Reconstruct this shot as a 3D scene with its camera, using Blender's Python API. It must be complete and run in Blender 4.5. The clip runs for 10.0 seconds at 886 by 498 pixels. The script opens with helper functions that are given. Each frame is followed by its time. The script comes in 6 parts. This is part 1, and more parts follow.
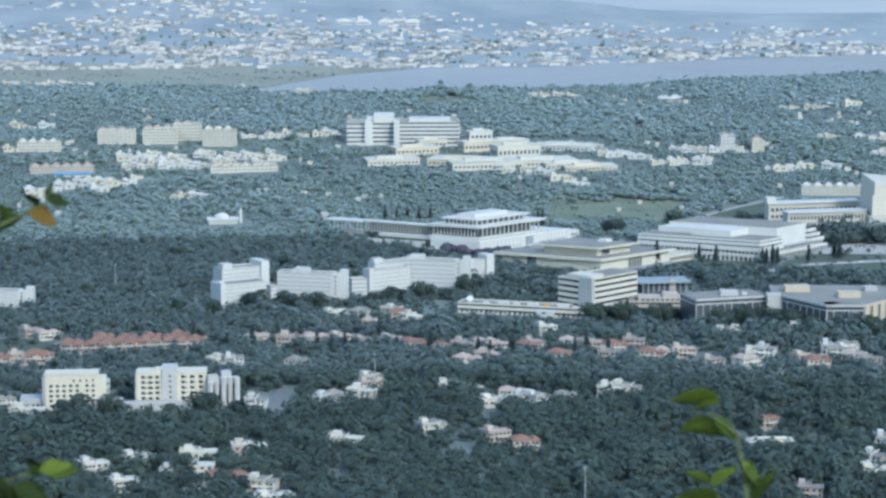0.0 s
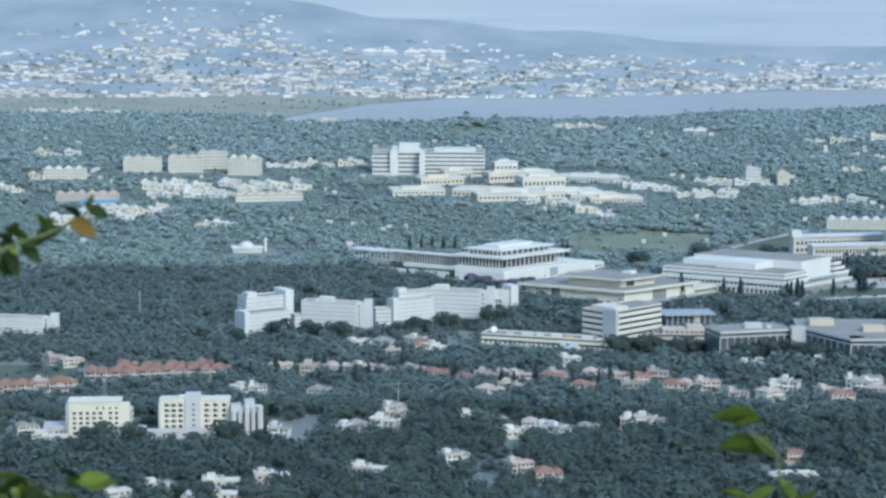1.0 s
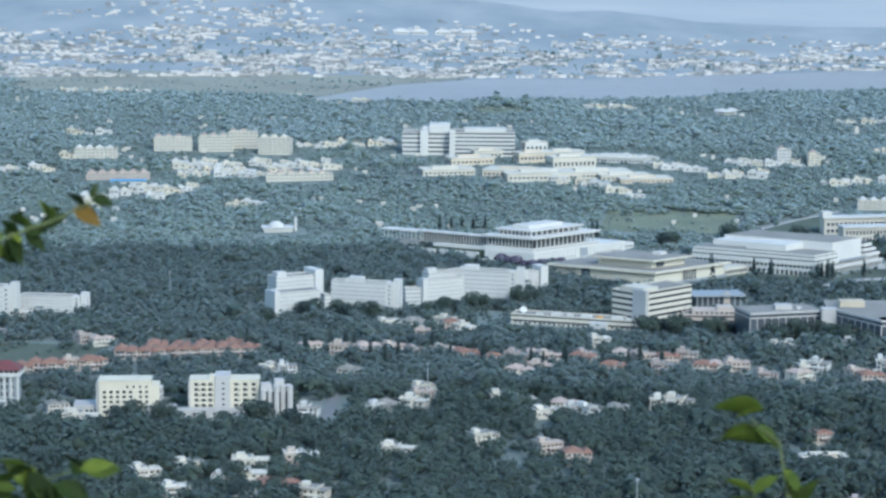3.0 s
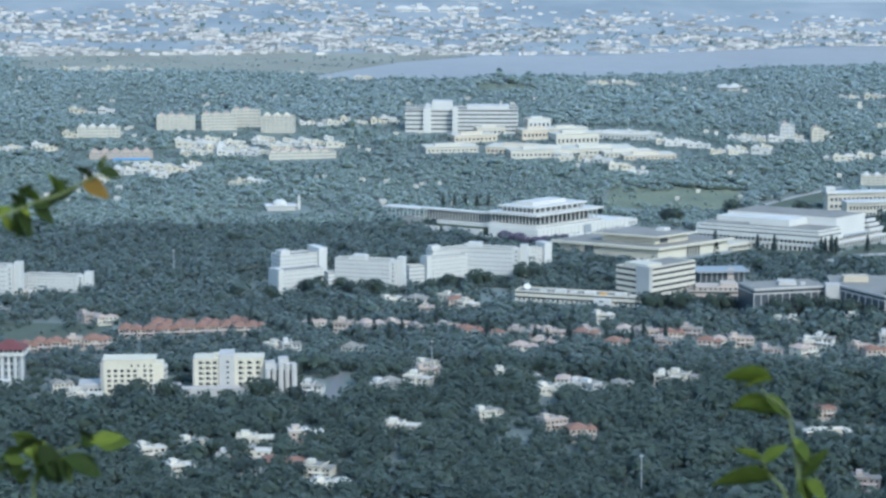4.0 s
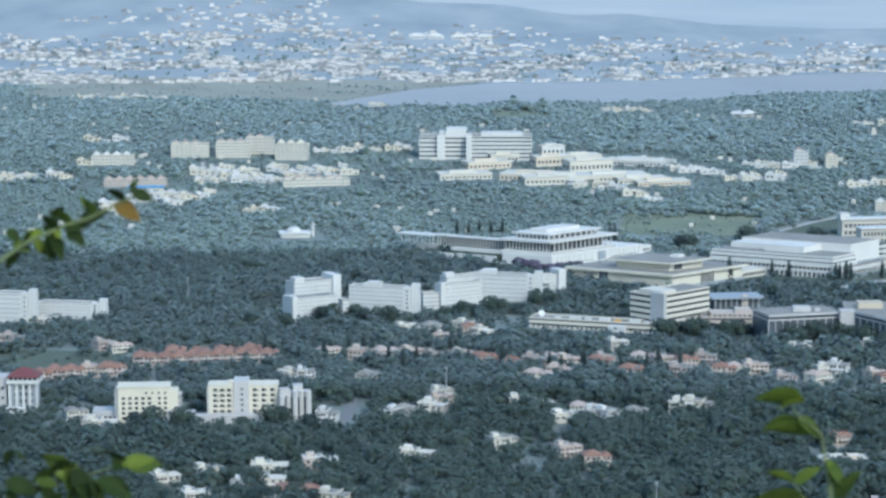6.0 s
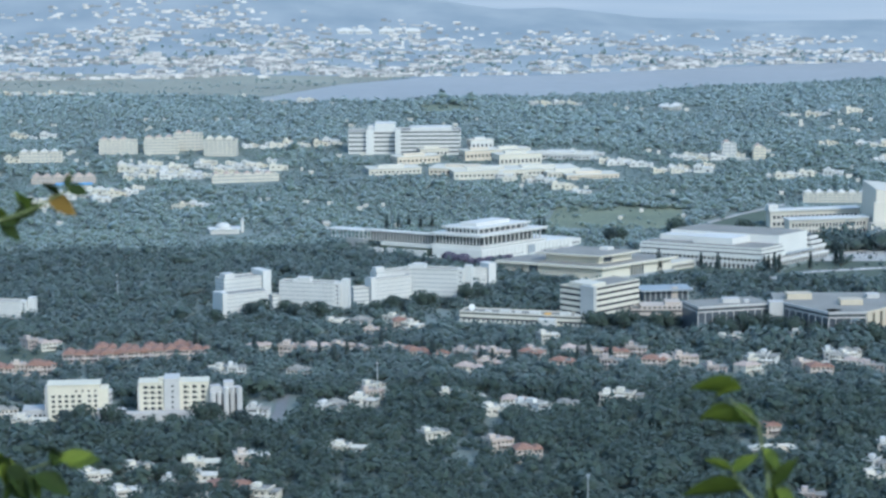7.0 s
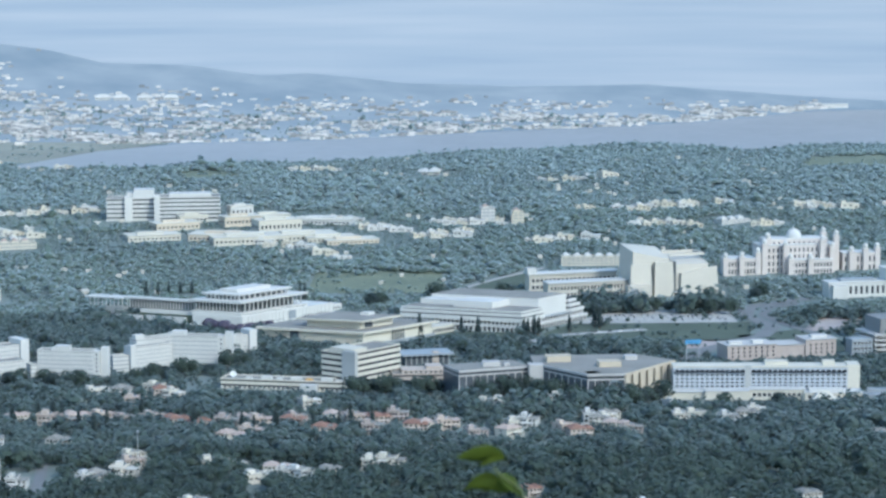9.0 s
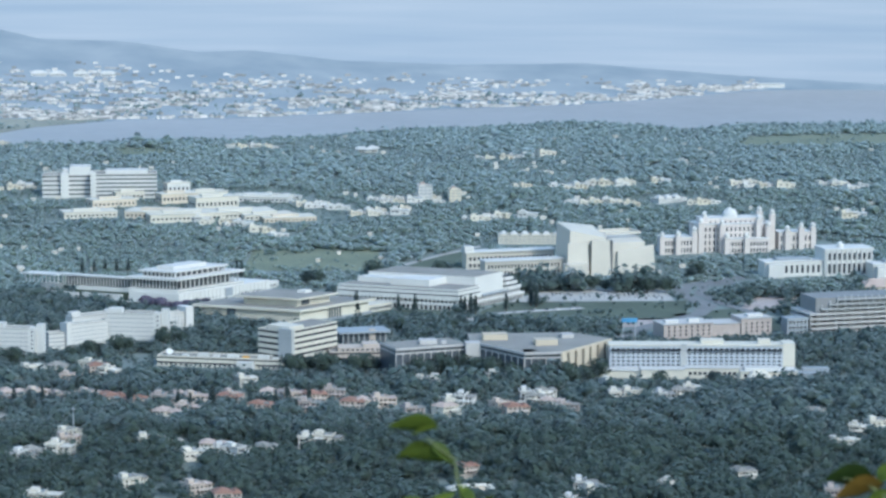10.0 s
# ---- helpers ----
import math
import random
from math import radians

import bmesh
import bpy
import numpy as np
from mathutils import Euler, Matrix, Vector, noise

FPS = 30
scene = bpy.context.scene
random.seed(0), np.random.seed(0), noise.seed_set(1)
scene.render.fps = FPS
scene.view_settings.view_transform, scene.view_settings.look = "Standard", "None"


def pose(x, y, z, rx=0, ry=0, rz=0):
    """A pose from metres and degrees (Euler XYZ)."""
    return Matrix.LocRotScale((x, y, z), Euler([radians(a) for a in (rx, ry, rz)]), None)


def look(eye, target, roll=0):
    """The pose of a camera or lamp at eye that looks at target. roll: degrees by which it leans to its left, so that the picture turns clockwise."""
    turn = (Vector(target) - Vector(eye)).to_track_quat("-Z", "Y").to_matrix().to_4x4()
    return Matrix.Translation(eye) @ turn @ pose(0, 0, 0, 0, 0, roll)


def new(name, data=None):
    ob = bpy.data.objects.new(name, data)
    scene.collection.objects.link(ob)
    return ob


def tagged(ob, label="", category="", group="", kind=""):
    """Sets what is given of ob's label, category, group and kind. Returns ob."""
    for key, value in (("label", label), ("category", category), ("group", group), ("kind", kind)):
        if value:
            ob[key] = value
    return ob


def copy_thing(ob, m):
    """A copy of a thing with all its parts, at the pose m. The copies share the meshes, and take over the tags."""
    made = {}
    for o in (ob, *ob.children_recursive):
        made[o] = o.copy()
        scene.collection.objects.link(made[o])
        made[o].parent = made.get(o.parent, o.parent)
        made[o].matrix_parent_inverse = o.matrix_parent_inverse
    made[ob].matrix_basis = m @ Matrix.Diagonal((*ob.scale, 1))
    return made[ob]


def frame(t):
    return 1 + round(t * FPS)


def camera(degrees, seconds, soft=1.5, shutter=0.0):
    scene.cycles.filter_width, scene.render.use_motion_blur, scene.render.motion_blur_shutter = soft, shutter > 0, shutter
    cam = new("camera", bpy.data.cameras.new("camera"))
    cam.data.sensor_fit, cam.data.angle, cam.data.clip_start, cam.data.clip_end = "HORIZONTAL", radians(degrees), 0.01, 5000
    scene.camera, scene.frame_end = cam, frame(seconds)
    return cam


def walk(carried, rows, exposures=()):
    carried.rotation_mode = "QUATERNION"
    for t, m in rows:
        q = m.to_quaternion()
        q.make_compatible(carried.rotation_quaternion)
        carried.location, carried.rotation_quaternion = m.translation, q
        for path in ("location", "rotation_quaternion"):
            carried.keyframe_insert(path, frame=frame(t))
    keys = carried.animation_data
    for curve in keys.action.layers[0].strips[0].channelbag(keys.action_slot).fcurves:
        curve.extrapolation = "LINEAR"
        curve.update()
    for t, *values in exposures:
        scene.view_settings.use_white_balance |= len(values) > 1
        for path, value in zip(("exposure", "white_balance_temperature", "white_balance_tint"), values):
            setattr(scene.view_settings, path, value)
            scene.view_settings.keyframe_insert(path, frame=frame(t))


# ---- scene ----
cam = camera(19.77, 10.0, soft=2.8)
cam.data.dof.use_dof = True
cam.data.dof.focus_distance = 2400.0
cam.data.dof.aperture_fstop = 22.0
EYE = (0.0, 0.0, 374.0)
walk(cam, [
    (0.0, pose(0.0000, 0.0000, 374.0000, 81.2779, 0.0843, 0.0072)),
    (0.5, pose(-0.0035, 0.0000, 374.0002, 81.7554, -0.2010, 0.0034)),
    (1.0, pose(-0.0155, 0.0000, 373.9845, 81.9626, -0.3095, 0.6209)),
    (1.5, pose(0.0033, 0.0000, 373.9927, 82.0488, -0.2434, 0.5294)),
    (2.0, pose(0.0149, 0.0000, 373.9964, 81.7768, -0.2354, 0.1652)),
    (2.5, pose(0.0080, 0.0000, 373.9976, 81.9486, -0.3768, 0.4598)),
    (2.7, pose(0.0108, 0.0000, 373.9945, 81.7659, -0.4533, 0.9320)),
    (3.8, pose(0.0099, 0.0000, 373.9924, 81.1283, -0.3164, 1.5672)),
    (4.0, pose(0.0057, 0.0000, 373.9872, 80.9989, -0.0786, 1.3469)),
    (4.5, pose(0.0023, 0.0000, 373.9869, 81.1235, -0.0162, 0.9649)),
    (5.0, pose(-0.0018, 0.0000, 373.9878, 81.3789, 0.0822, 1.7087)),
    (5.5, pose(-0.0066, 0.0000, 373.9842, 81.3816, 0.1222, 1.6714)),
    (5.7, pose(-0.0095, 0.0000, 373.9835, 81.6879, 0.0657, 1.6635)),
    (6.8, pose(-0.0139, 0.0000, 373.9787, 81.2409, 0.4890, 1.1418)),
    (7.0, pose(-0.0181, 0.0000, 373.9790, 81.4772, 0.3354, 0.0088)),
    (7.5, pose(-0.0189, 0.0000, 373.9844, 81.7399, 0.1260, -1.5018)),
    (8.0, pose(-0.0196, 0.0000, 373.9837, 81.5149, 0.2554, -2.2093)),
    (8.5, pose(-0.0179, 0.0000, 373.9841, 82.1644, 0.2491, -3.4973)),
    (9.0, pose(-0.0207, 0.0000, 373.9859, 82.9305, 0.1373, -5.4056)),
    (9.5, pose(-0.0205, 0.0000, 373.9871, 82.9532, 0.4913, -7.0819)),
    (10.0, pose(-0.0164, 0.0000, 373.9764, 82.4363, -0.2486, -6.7832)),
], exposures=[(0.0, 0.52, 5040, 3), (10.0, 0.52, 5040, 3)])

# ---- daylight ----
SUN_AZ, SUN_EL = 148.0, 38.0            # degrees to the right of the view's middle line, and up
world = bpy.data.worlds.new("world")
scene.world = world
world.use_nodes = True
wn = world.node_tree.nodes
sky = wn.new("ShaderNodeTexSky")
sky.sky_type = "NISHITA"
sky.sun_disc = False
sky.sun_elevation = radians(SUN_EL)
sky.sun_rotation = radians(SUN_AZ)
sky.air_density, sky.dust_density = 1.6, 1.2
wn["Background"].inputs["Strength"].default_value = 0.15
world.node_tree.links.new(sky.outputs[0], wn["Background"].inputs["Color"])
sun_data = bpy.data.lights.new("sun", "SUN")
sun_data.energy, sun_data.angle, sun_data.color = 1.8, radians(10.0), (1.0, 0.85, 0.63)
sun = new("sun", sun_data)
a, e = radians(SUN_AZ), radians(SUN_EL)
sun.matrix_world = look((math.sin(a) * math.cos(e) * 900, math.cos(a) * math.cos(e) * 900, math.sin(e) * 900), (0, 0, 0))


# ---- materials ----
def material(name, colour, rough=0.8, vary=0.25, big=0.02, fine=0.6, bump=0.3, metal=0.0, island=0.0, tint=None, per_object=0.0, haze_sheen=0.0, spec=0.5, thin=0.0):
    """A surface with two scales of mottling in metres, fine relief and optional variation from piece to piece."""
    m = bpy.data.materials.new(name)
    m.use_nodes = True
    n, l = m.node_tree.nodes, m.node_tree.links
    b = n["Principled BSDF"]
    b.inputs["Roughness"].default_value, b.inputs["Metallic"].default_value = rough, metal
    # bluish sheen on foliage and ground stands in for haze
    b.inputs["Sheen Weight"].default_value, b.inputs["Sheen Roughness"].default_value = haze_sheen, 0.6
    b.inputs["Sheen Tint"].default_value = (0.85, 0.95, 1.0, 1)
    b.inputs["Specular IOR Level"].default_value = spec
    co = n.new("ShaderNodeTexCoord")
    geo = n.new("ShaderNodeNewGeometry")
    n1, n2 = n.new("ShaderNodeTexNoise"), n.new("ShaderNodeTexNoise")
    n1.inputs["Scale"].default_value, n2.inputs["Scale"].default_value = big, fine
    n1.inputs["Detail"].default_value = n2.inputs["Detail"].default_value = 4
    l.new(geo.outputs["Position"], n1.inputs["Vector"])
    l.new(geo.outputs["Position"], n2.inputs["Vector"])
    add = n.new("ShaderNodeMath")
    add.operation = "ADD"
    l.new(n1.outputs[0], add.inputs[0])
    l.new(n2.outputs[0], add.inputs[1])
    val = add.outputs[0]
    if island or per_object:
        ob = n.new("ShaderNodeObjectInfo")
        src = geo.outputs["Random Per Island"] if island else ob.outputs["Random"]
        mul = n.new("ShaderNodeMath")
        mul.operation = "MULTIPLY_ADD"
        mul.inputs[1].default_value = (island or per_object) * 2
        l.new(src, mul.inputs[0])
        l.new(val, mul.inputs[2])
        sub = n.new("ShaderNodeMath")
        sub.operation = "SUBTRACT"
        sub.inputs[1].default_value = island or per_object
        l.new(mul.outputs[0], sub.inputs[0])
        val = sub.outputs[0]
    ramp = n.new("ShaderNodeMapRange")
    ramp.inputs["From Min"].default_value, ramp.inputs["From Max"].default_value = 0.55, 1.45
    l.new(val, ramp.inputs["Value"])
    mix = n.new("ShaderNodeMix")
    mix.data_type = "RGBA"
    lo = [c * (1 - vary) for c in colour]
    hi = [min(1, c * (1 + vary)) for c in (tint or colour)]
    mix.inputs[6].default_value, mix.inputs[7].default_value = (*lo, 1), (*hi, 1)
    l.new(ramp.outputs[0], mix.inputs[0])
    l.new(mix.outputs[2], b.inputs["Base Color"])
    if bump:
        bp = n.new("ShaderNodeBump")
        bp.inputs["Strength"].default_value, bp.inputs["Distance"].default_value = bump, 0.4
        l.new(n2.outputs[0], bp.inputs["Height"])
        l.new(bp.outputs[0], b.inputs["Normal"])
    if thin:
        tr, ms = n.new("ShaderNodeBsdfTranslucent"), n.new("ShaderNodeMixShader")
        ms.inputs[0].default_value = thin
        l.new(mix.outputs[2], tr.inputs["Color"])
        l.new(b.outputs[0], ms.inputs[1])
        l.new(tr.outputs[0], ms.inputs[2])
        l.new(ms.outputs[0], n["Material Output"].inputs["Surface"])
    return m


M_WHITE = material("white_paint", (0.57, 0.555, 0.525), 0.75, 0.08, 0.05, 0.9, 0.1, per_object=0.2)
M_LIME = material("limewash", (0.58, 0.54, 0.47), 0.85, 0.14, 0.08, 0.9, 0.15, per_object=0.3)
M_MARBLE = material("pale_marble", (0.60, 0.585, 0.55), 0.55, 0.08, 0.06, 0.8, 0.1)
M_CREAM = material("cream_render", (0.62, 0.565, 0.45), 0.8, 0.1, 0.05, 0.9, 0.15)
M_TAN = material("tan_stone", (0.50, 0.43, 0.33), 0.8, 0.12, 0.08, 0.9, 0.2)
M_PINK = material("pink_render", (0.43, 0.34, 0.29), 0.85, 0.14, 0.06, 0.9, 0.15)
M_GREY = material("grey_concrete", (0.40, 0.40, 0.39), 0.85, 0.15, 0.05, 0.8, 0.2)
M_DKGREY = material("dark_concrete", (0.22, 0.22, 0.22), 0.85, 0.18, 0.05, 0.8, 0.2)
M_ROOF = material("grey_roof_felt", (0.25, 0.235, 0.21), 0.9, 0.25, 0.04, 0.7, 0.2)
M_TILE = material("terracotta_tile", (0.25, 0.14, 0.10), 0.8, 0.22, 0.1, 1.2, 0.3)
M_MAROON = material("maroon_tile", (0.15, 0.05, 0.05), 0.7, 0.2, 0.1, 1.2, 0.3)
M_BRICK = material("pink_brick", (0.40, 0.34, 0.31), 0.85, 0.2, 0.06, 1.0, 0.2)
M_GLASS = material("window_glass", (0.035, 0.04, 0.05), 0.35, 0.3, 0.05, 0.4, 0.0, spec=0.3)
M_DGLASS = material("dark_glass", (0.075, 0.085, 0.10), 0.3, 0.3, 0.05, 0.4, 0.0)
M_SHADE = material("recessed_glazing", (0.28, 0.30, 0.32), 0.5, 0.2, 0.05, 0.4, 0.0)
M_DUSK = material("shaded_glazing", (0.085, 0.092, 0.10), 0.4, 0.2, 0.05, 0.4, 0.0)
M_BLUE = material("blue_sheet", (0.10, 0.28, 0.50), 0.5, 0.15, 0.2, 1.0, 0.1)
M_ORANGE = material("orange_canvas", (0.62, 0.33, 0.06), 0.8, 0.15, 0.2, 1.0, 0.1)
M_ASPHALT = material("asphalt", (0.19, 0.19, 0.19), 0.9, 0.2, 0.03, 0.4, 0.1)
M_PAVE = material("pale_paving", (0.42, 0.40, 0.37), 0.9, 0.2, 0.03, 0.4, 0.1)
M_GRASS = material("lawn_grass", (0.088, 0.106, 0.076), 0.95, 0.35, 0.02, 0.3, 0.4)
M_DRY = material("dry_grass", (0.095, 0.13, 0.075), 0.95, 0.4, 0.03, 0.2, 0.4, tint=(0.15, 0.155, 0.09), haze_sheen=0.08)
M_MUD = material("lake_mud", (0.27, 0.27, 0.22), 0.95, 0.25, 0.01, 0.1, 0.2)
# sheen lays a pale haze-like veil over the ground
M_EARTH = material("hazy_wooded_ground", (0.040, 0.056, 0.036), 0.8, 0.4, 0.008, 0.15, 0.4, tint=(0.058, 0.070, 0.044), haze_sheen=0.3)
# haze is put into the woods' colours: paler, bluer, more sheen with distance
M_WOOD = material("hazy_forest_foliage", (0.059, 0.093, 0.085), 0.7, 0.36, 0.014, 0.07, 0.0, island=0.05, tint=(0.083, 0.110, 0.083), haze_sheen=0.3, spec=0.2, thin=0.45)
M_WOOD1 = material("hazy_park_foliage", (0.063, 0.097, 0.093), 0.7, 0.36, 0.010, 0.06, 0.0, island=0.04, tint=(0.080, 0.110, 0.091), haze_sheen=0.5, spec=0.25, thin=0.4)
M_WOOD2 = material("hazy_woodland_foliage", (0.074, 0.118, 0.103), 0.6, 0.36, 0.006, 0.03, 0.0, island=0.03, tint=(0.103, 0.143, 0.103), haze_sheen=0.9, spec=0.4, thin=0.25)
M_WOOD3 = material("hazy_shore_foliage", (0.099, 0.149, 0.139), 0.6, 0.28, 0.005, 0.025, 0.0, island=0.03, tint=(0.124, 0.168, 0.139), haze_sheen=1.0, spec=0.4, thin=0.25)
M_CROWN = material("tree_foliage", (0.048, 0.074, 0.064), 0.7, 0.3, 0.05, 0.3, 0.0, island=0.06, tint=(0.062, 0.086, 0.062), haze_sheen=0.4, spec=0.2, thin=0.4)
M_DCROWN = material("dark_tree_foliage", (0.038, 0.058, 0.056), 0.7, 0.3, 0.05, 0.3, 0.0, island=0.06, haze_sheen=0.4, spec=0.2, thin=0.4)
M_PURPLE = material("blossom_foliage", (0.115, 0.10, 0.15), 0.8, 0.4, 0.1, 0.8, 0.5, island=0.4)
M_BARK = material("bark", (0.12, 0.09, 0.06), 0.95, 0.3, 0.5, 3.0, 0.5)
M_TOWN = material("town_render", (0.36, 0.355, 0.345), 0.85, 0.4, 0.02, 0.5, 0.0, island=0.6, tint=(0.47, 0.44, 0.41))
M_LEAF = material("young_leaf", (0.070, 0.105, 0.010), 0.75, 0.35, 6.0, 60.0, 0.05, per_object=0.4, tint=(0.105, 0.13, 0.014), spec=0.2)
M_DLEAF = material("dark_leaf", (0.017, 0.030, 0.003), 0.75, 0.35, 6.0, 60.0, 0.05, per_object=0.4, spec=0.2)
M_MLEAF = material("green_leaf", (0.040, 0.062, 0.004), 0.75, 0.35, 6.0, 60.0, 0.05, per_object=0.4, tint=(0.055, 0.075, 0.006), spec=0.2)
M_OLEAF = material("withered_leaf", (0.14, 0.085, 0.012), 0.7, 0.35, 9.0, 60.0, 0.05, spec=0.2)
M_STEM = material("green_stem", (0.12, 0.14, 0.05), 0.7, 0.3, 9.0, 90.0, 0.1)
M_METAL = material("galvanised_metal", (0.55, 0.56, 0.57), 0.4, 0.1, 0.3, 3.0, 0.0, metal=0.6)
M_CARS = [material("car_paint_" + n, c, 0.25, 0.05, 0.5, 3.0, 0.0) for n, c in
          (("white", (0.75, 0.75, 0.75)), ("silver", (0.42, 0.43, 0.45)), ("dark", (0.05, 0.05, 0.06)))]
M_WATER = material("lake_water", (0.33, 0.325, 0.32), 0.5, 0.12, 0.004, 0.05, 0.1)
for nd in (M_LEAF, M_DLEAF, M_MLEAF, M_OLEAF):
    nd.node_tree.nodes["Principled BSDF"].inputs["Transmission Weight"].default_value = 0.0
    nd.node_tree.nodes["Principled BSDF"].inputs["Subsurface Weight"].default_value = 0.3
    nd.node_tree.nodes["Principled BSDF"].inputs["Subsurface Radius"].default_value = (0.01, 0.01, 0.004)


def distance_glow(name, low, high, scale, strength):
    """The plain hazy colour of land too far off to make out, glowing in place of haze."""
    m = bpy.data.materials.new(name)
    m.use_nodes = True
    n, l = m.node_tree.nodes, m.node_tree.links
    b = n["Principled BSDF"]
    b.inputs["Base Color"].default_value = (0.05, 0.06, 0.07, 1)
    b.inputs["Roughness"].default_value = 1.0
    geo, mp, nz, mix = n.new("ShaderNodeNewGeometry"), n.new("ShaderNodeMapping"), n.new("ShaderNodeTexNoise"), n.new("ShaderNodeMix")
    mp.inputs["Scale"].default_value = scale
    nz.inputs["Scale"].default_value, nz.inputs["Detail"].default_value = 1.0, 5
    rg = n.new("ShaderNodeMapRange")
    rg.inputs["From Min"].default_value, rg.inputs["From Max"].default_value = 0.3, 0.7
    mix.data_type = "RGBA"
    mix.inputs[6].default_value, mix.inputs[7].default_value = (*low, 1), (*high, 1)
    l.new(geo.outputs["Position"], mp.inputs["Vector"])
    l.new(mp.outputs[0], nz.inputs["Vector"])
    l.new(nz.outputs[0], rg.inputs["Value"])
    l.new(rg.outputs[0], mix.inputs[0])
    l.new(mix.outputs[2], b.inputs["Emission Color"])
    # emission imitates light scattered by haze
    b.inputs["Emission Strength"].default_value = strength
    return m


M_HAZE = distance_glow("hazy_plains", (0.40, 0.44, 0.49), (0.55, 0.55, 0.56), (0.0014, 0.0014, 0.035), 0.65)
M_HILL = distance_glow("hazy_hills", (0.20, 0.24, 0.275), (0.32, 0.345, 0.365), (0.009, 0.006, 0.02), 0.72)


# ---- building kit ----
FOOT = []            # plans kept free of trees: x, y, turn, x0, y0, x1, y1


def add_box(bm, x0, y0, z0, x1, y1, z1, slot=0):
    v = [bm.verts.new(p) for p in ((x0, y0, z0), (x1, y0, z0), (x1, y1, z0), (x0, y1, z0), (x0, y0, z1), (x1, y0, z1), (x1, y1, z1), (x0, y1, z1))]
    for f in ((0, 3, 2, 1), (4, 5, 6, 7), (0, 1, 5, 4), (1, 2, 6, 5), (2, 3, 7, 6), (3, 0, 4, 7)):
        bm.faces.new([v[i] for i in f]).material_index = slot


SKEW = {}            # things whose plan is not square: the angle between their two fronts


def part(name, bm, mat, parent, label=""):
    """Link a bmesh as one mesh under a thing or a part."""
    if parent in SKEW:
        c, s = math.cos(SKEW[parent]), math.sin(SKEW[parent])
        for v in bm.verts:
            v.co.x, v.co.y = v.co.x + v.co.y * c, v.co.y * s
    me = bpy.data.meshes.new(name)
    bm.to_mesh(me)
    bm.free()
    for mm in (mat if isinstance(mat, (list, tuple)) else [mat]):
        me.materials.append(mm)
    ob = new(name, me)
    ob.parent = parent
    return tagged(ob, label)


def boxes(name, items, mat, parent, label=""):
    bm = bmesh.new()
    for b in items:
        add_box(bm, *b)
    return part(name, bm, mat, parent, label)


def thing(name, x, y, z, turn, label, category, group="", kind=""):
    ob = new(name)
    ob.empty_display_size = 2
    ob.matrix_world = pose(x, y, z, 0, 0, turn)
    return tagged(ob, label, category, group, kind)


def keep_clear(x, y, turn, x0, y0, x1, y1):
    FOOT.append((x, y, radians(turn), x0, y0, x1, y1))


UNIT = {}


def unit_mesh(key, mats, build):
    if key not in UNIT:
        bm = bmesh.new()
        build(bm)
        me = bpy.data.meshes.new(key)
        bm.to_mesh(me)
        bm.free()
        for m in mats:
            me.materials.append(m)
        UNIT[key] = me
    return UNIT[key]


def piece(name, me, parent, loc, scale=(1, 1, 1), turn=0):
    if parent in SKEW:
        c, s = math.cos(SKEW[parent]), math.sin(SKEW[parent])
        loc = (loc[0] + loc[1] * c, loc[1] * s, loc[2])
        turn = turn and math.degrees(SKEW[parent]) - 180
    ob = new(name, me)
    ob.parent = parent
    ob.matrix_local = Matrix.LocRotScale(loc, Euler((0, 0, radians(turn))), scale)
    return ob


def window_shape(bm):
    """One metre square: a recessed pane in a frame, with a sill and a hood that stand out."""
    add_box(bm, -0.5, -0.03, 0, 0.5, 0.10, 1, 1)
    add_box(bm, -0.56, -0.16, -0.06, 0.56, 0.1, 0.0, 0)
    add_box(bm, -0.56, -0.22, 1.0, 0.56, 0.1, 1.05, 0)
    for x in (-0.56, 0.5):
        add_box(bm, x, -0.10, 0, x + 0.06, 0.1, 1, 0)


def column_shape(bm):
    """A square pier, one metre each way."""
    add_box(bm, -0.5, -0.5, 0, 0.5, 0.5, 1)
    add_box(bm, -0.62, -0.62, 0.96, 0.62, 0.62, 1.0)


def windows(parent, face, start, stop, n, z, w, h, off=0.0, mat=None, depth=1.0):
    """A row of n windows: face 'x' runs along x on the plane y = off, face 'y' along y on the plane x = off."""
    me = unit_mesh("window" + (mat or M_WHITE).name, [mat or M_WHITE, M_GLASS], window_shape)
    for i in range(n):
        c = start + (i + 0.5) * (stop - start) / n
        if face == "x":
            piece("window", me, parent, (c, off, z), (w, depth, h))
        else:
            piece("window", me, parent, (off, c, z), (w, depth, h), -90)


def columns(parent, face, start, stop, n, z0, z1, r, off, mat, name="column"):
    me = unit_mesh(name + mat.name, [mat], column_shape)
    for i in range(n):
        c = start + i * (stop - start) / max(1, n - 1)
        piece(name, me, parent, (c, off, z0) if face == "x" else (off, c, z0), (r, r, z1 - z0))


def banded(parent, x0, y0, z0, x1, y1, z1, floors, wall, glass, solid=0.65, proud=0.5, roof=None, name="floor_band"):
    """A glazed core with a wall band standing out at every storey, and a parapet round the roof."""
    boxes("glazed_core", [(x0 + proud, y0 + proud, z0, x1 - proud, y1 - proud, z1 - 0.4)], glass, parent)
    h = (z1 - z0) / floors
    for i in range(floors):
        boxes(name, [(x0, y0, z0 + i * h, x1, y1, z0 + i * h + h * solid)], wall, parent)
    parapet(parent, x0, y0, z1, x1, y1, wall, roof or M_ROOF)


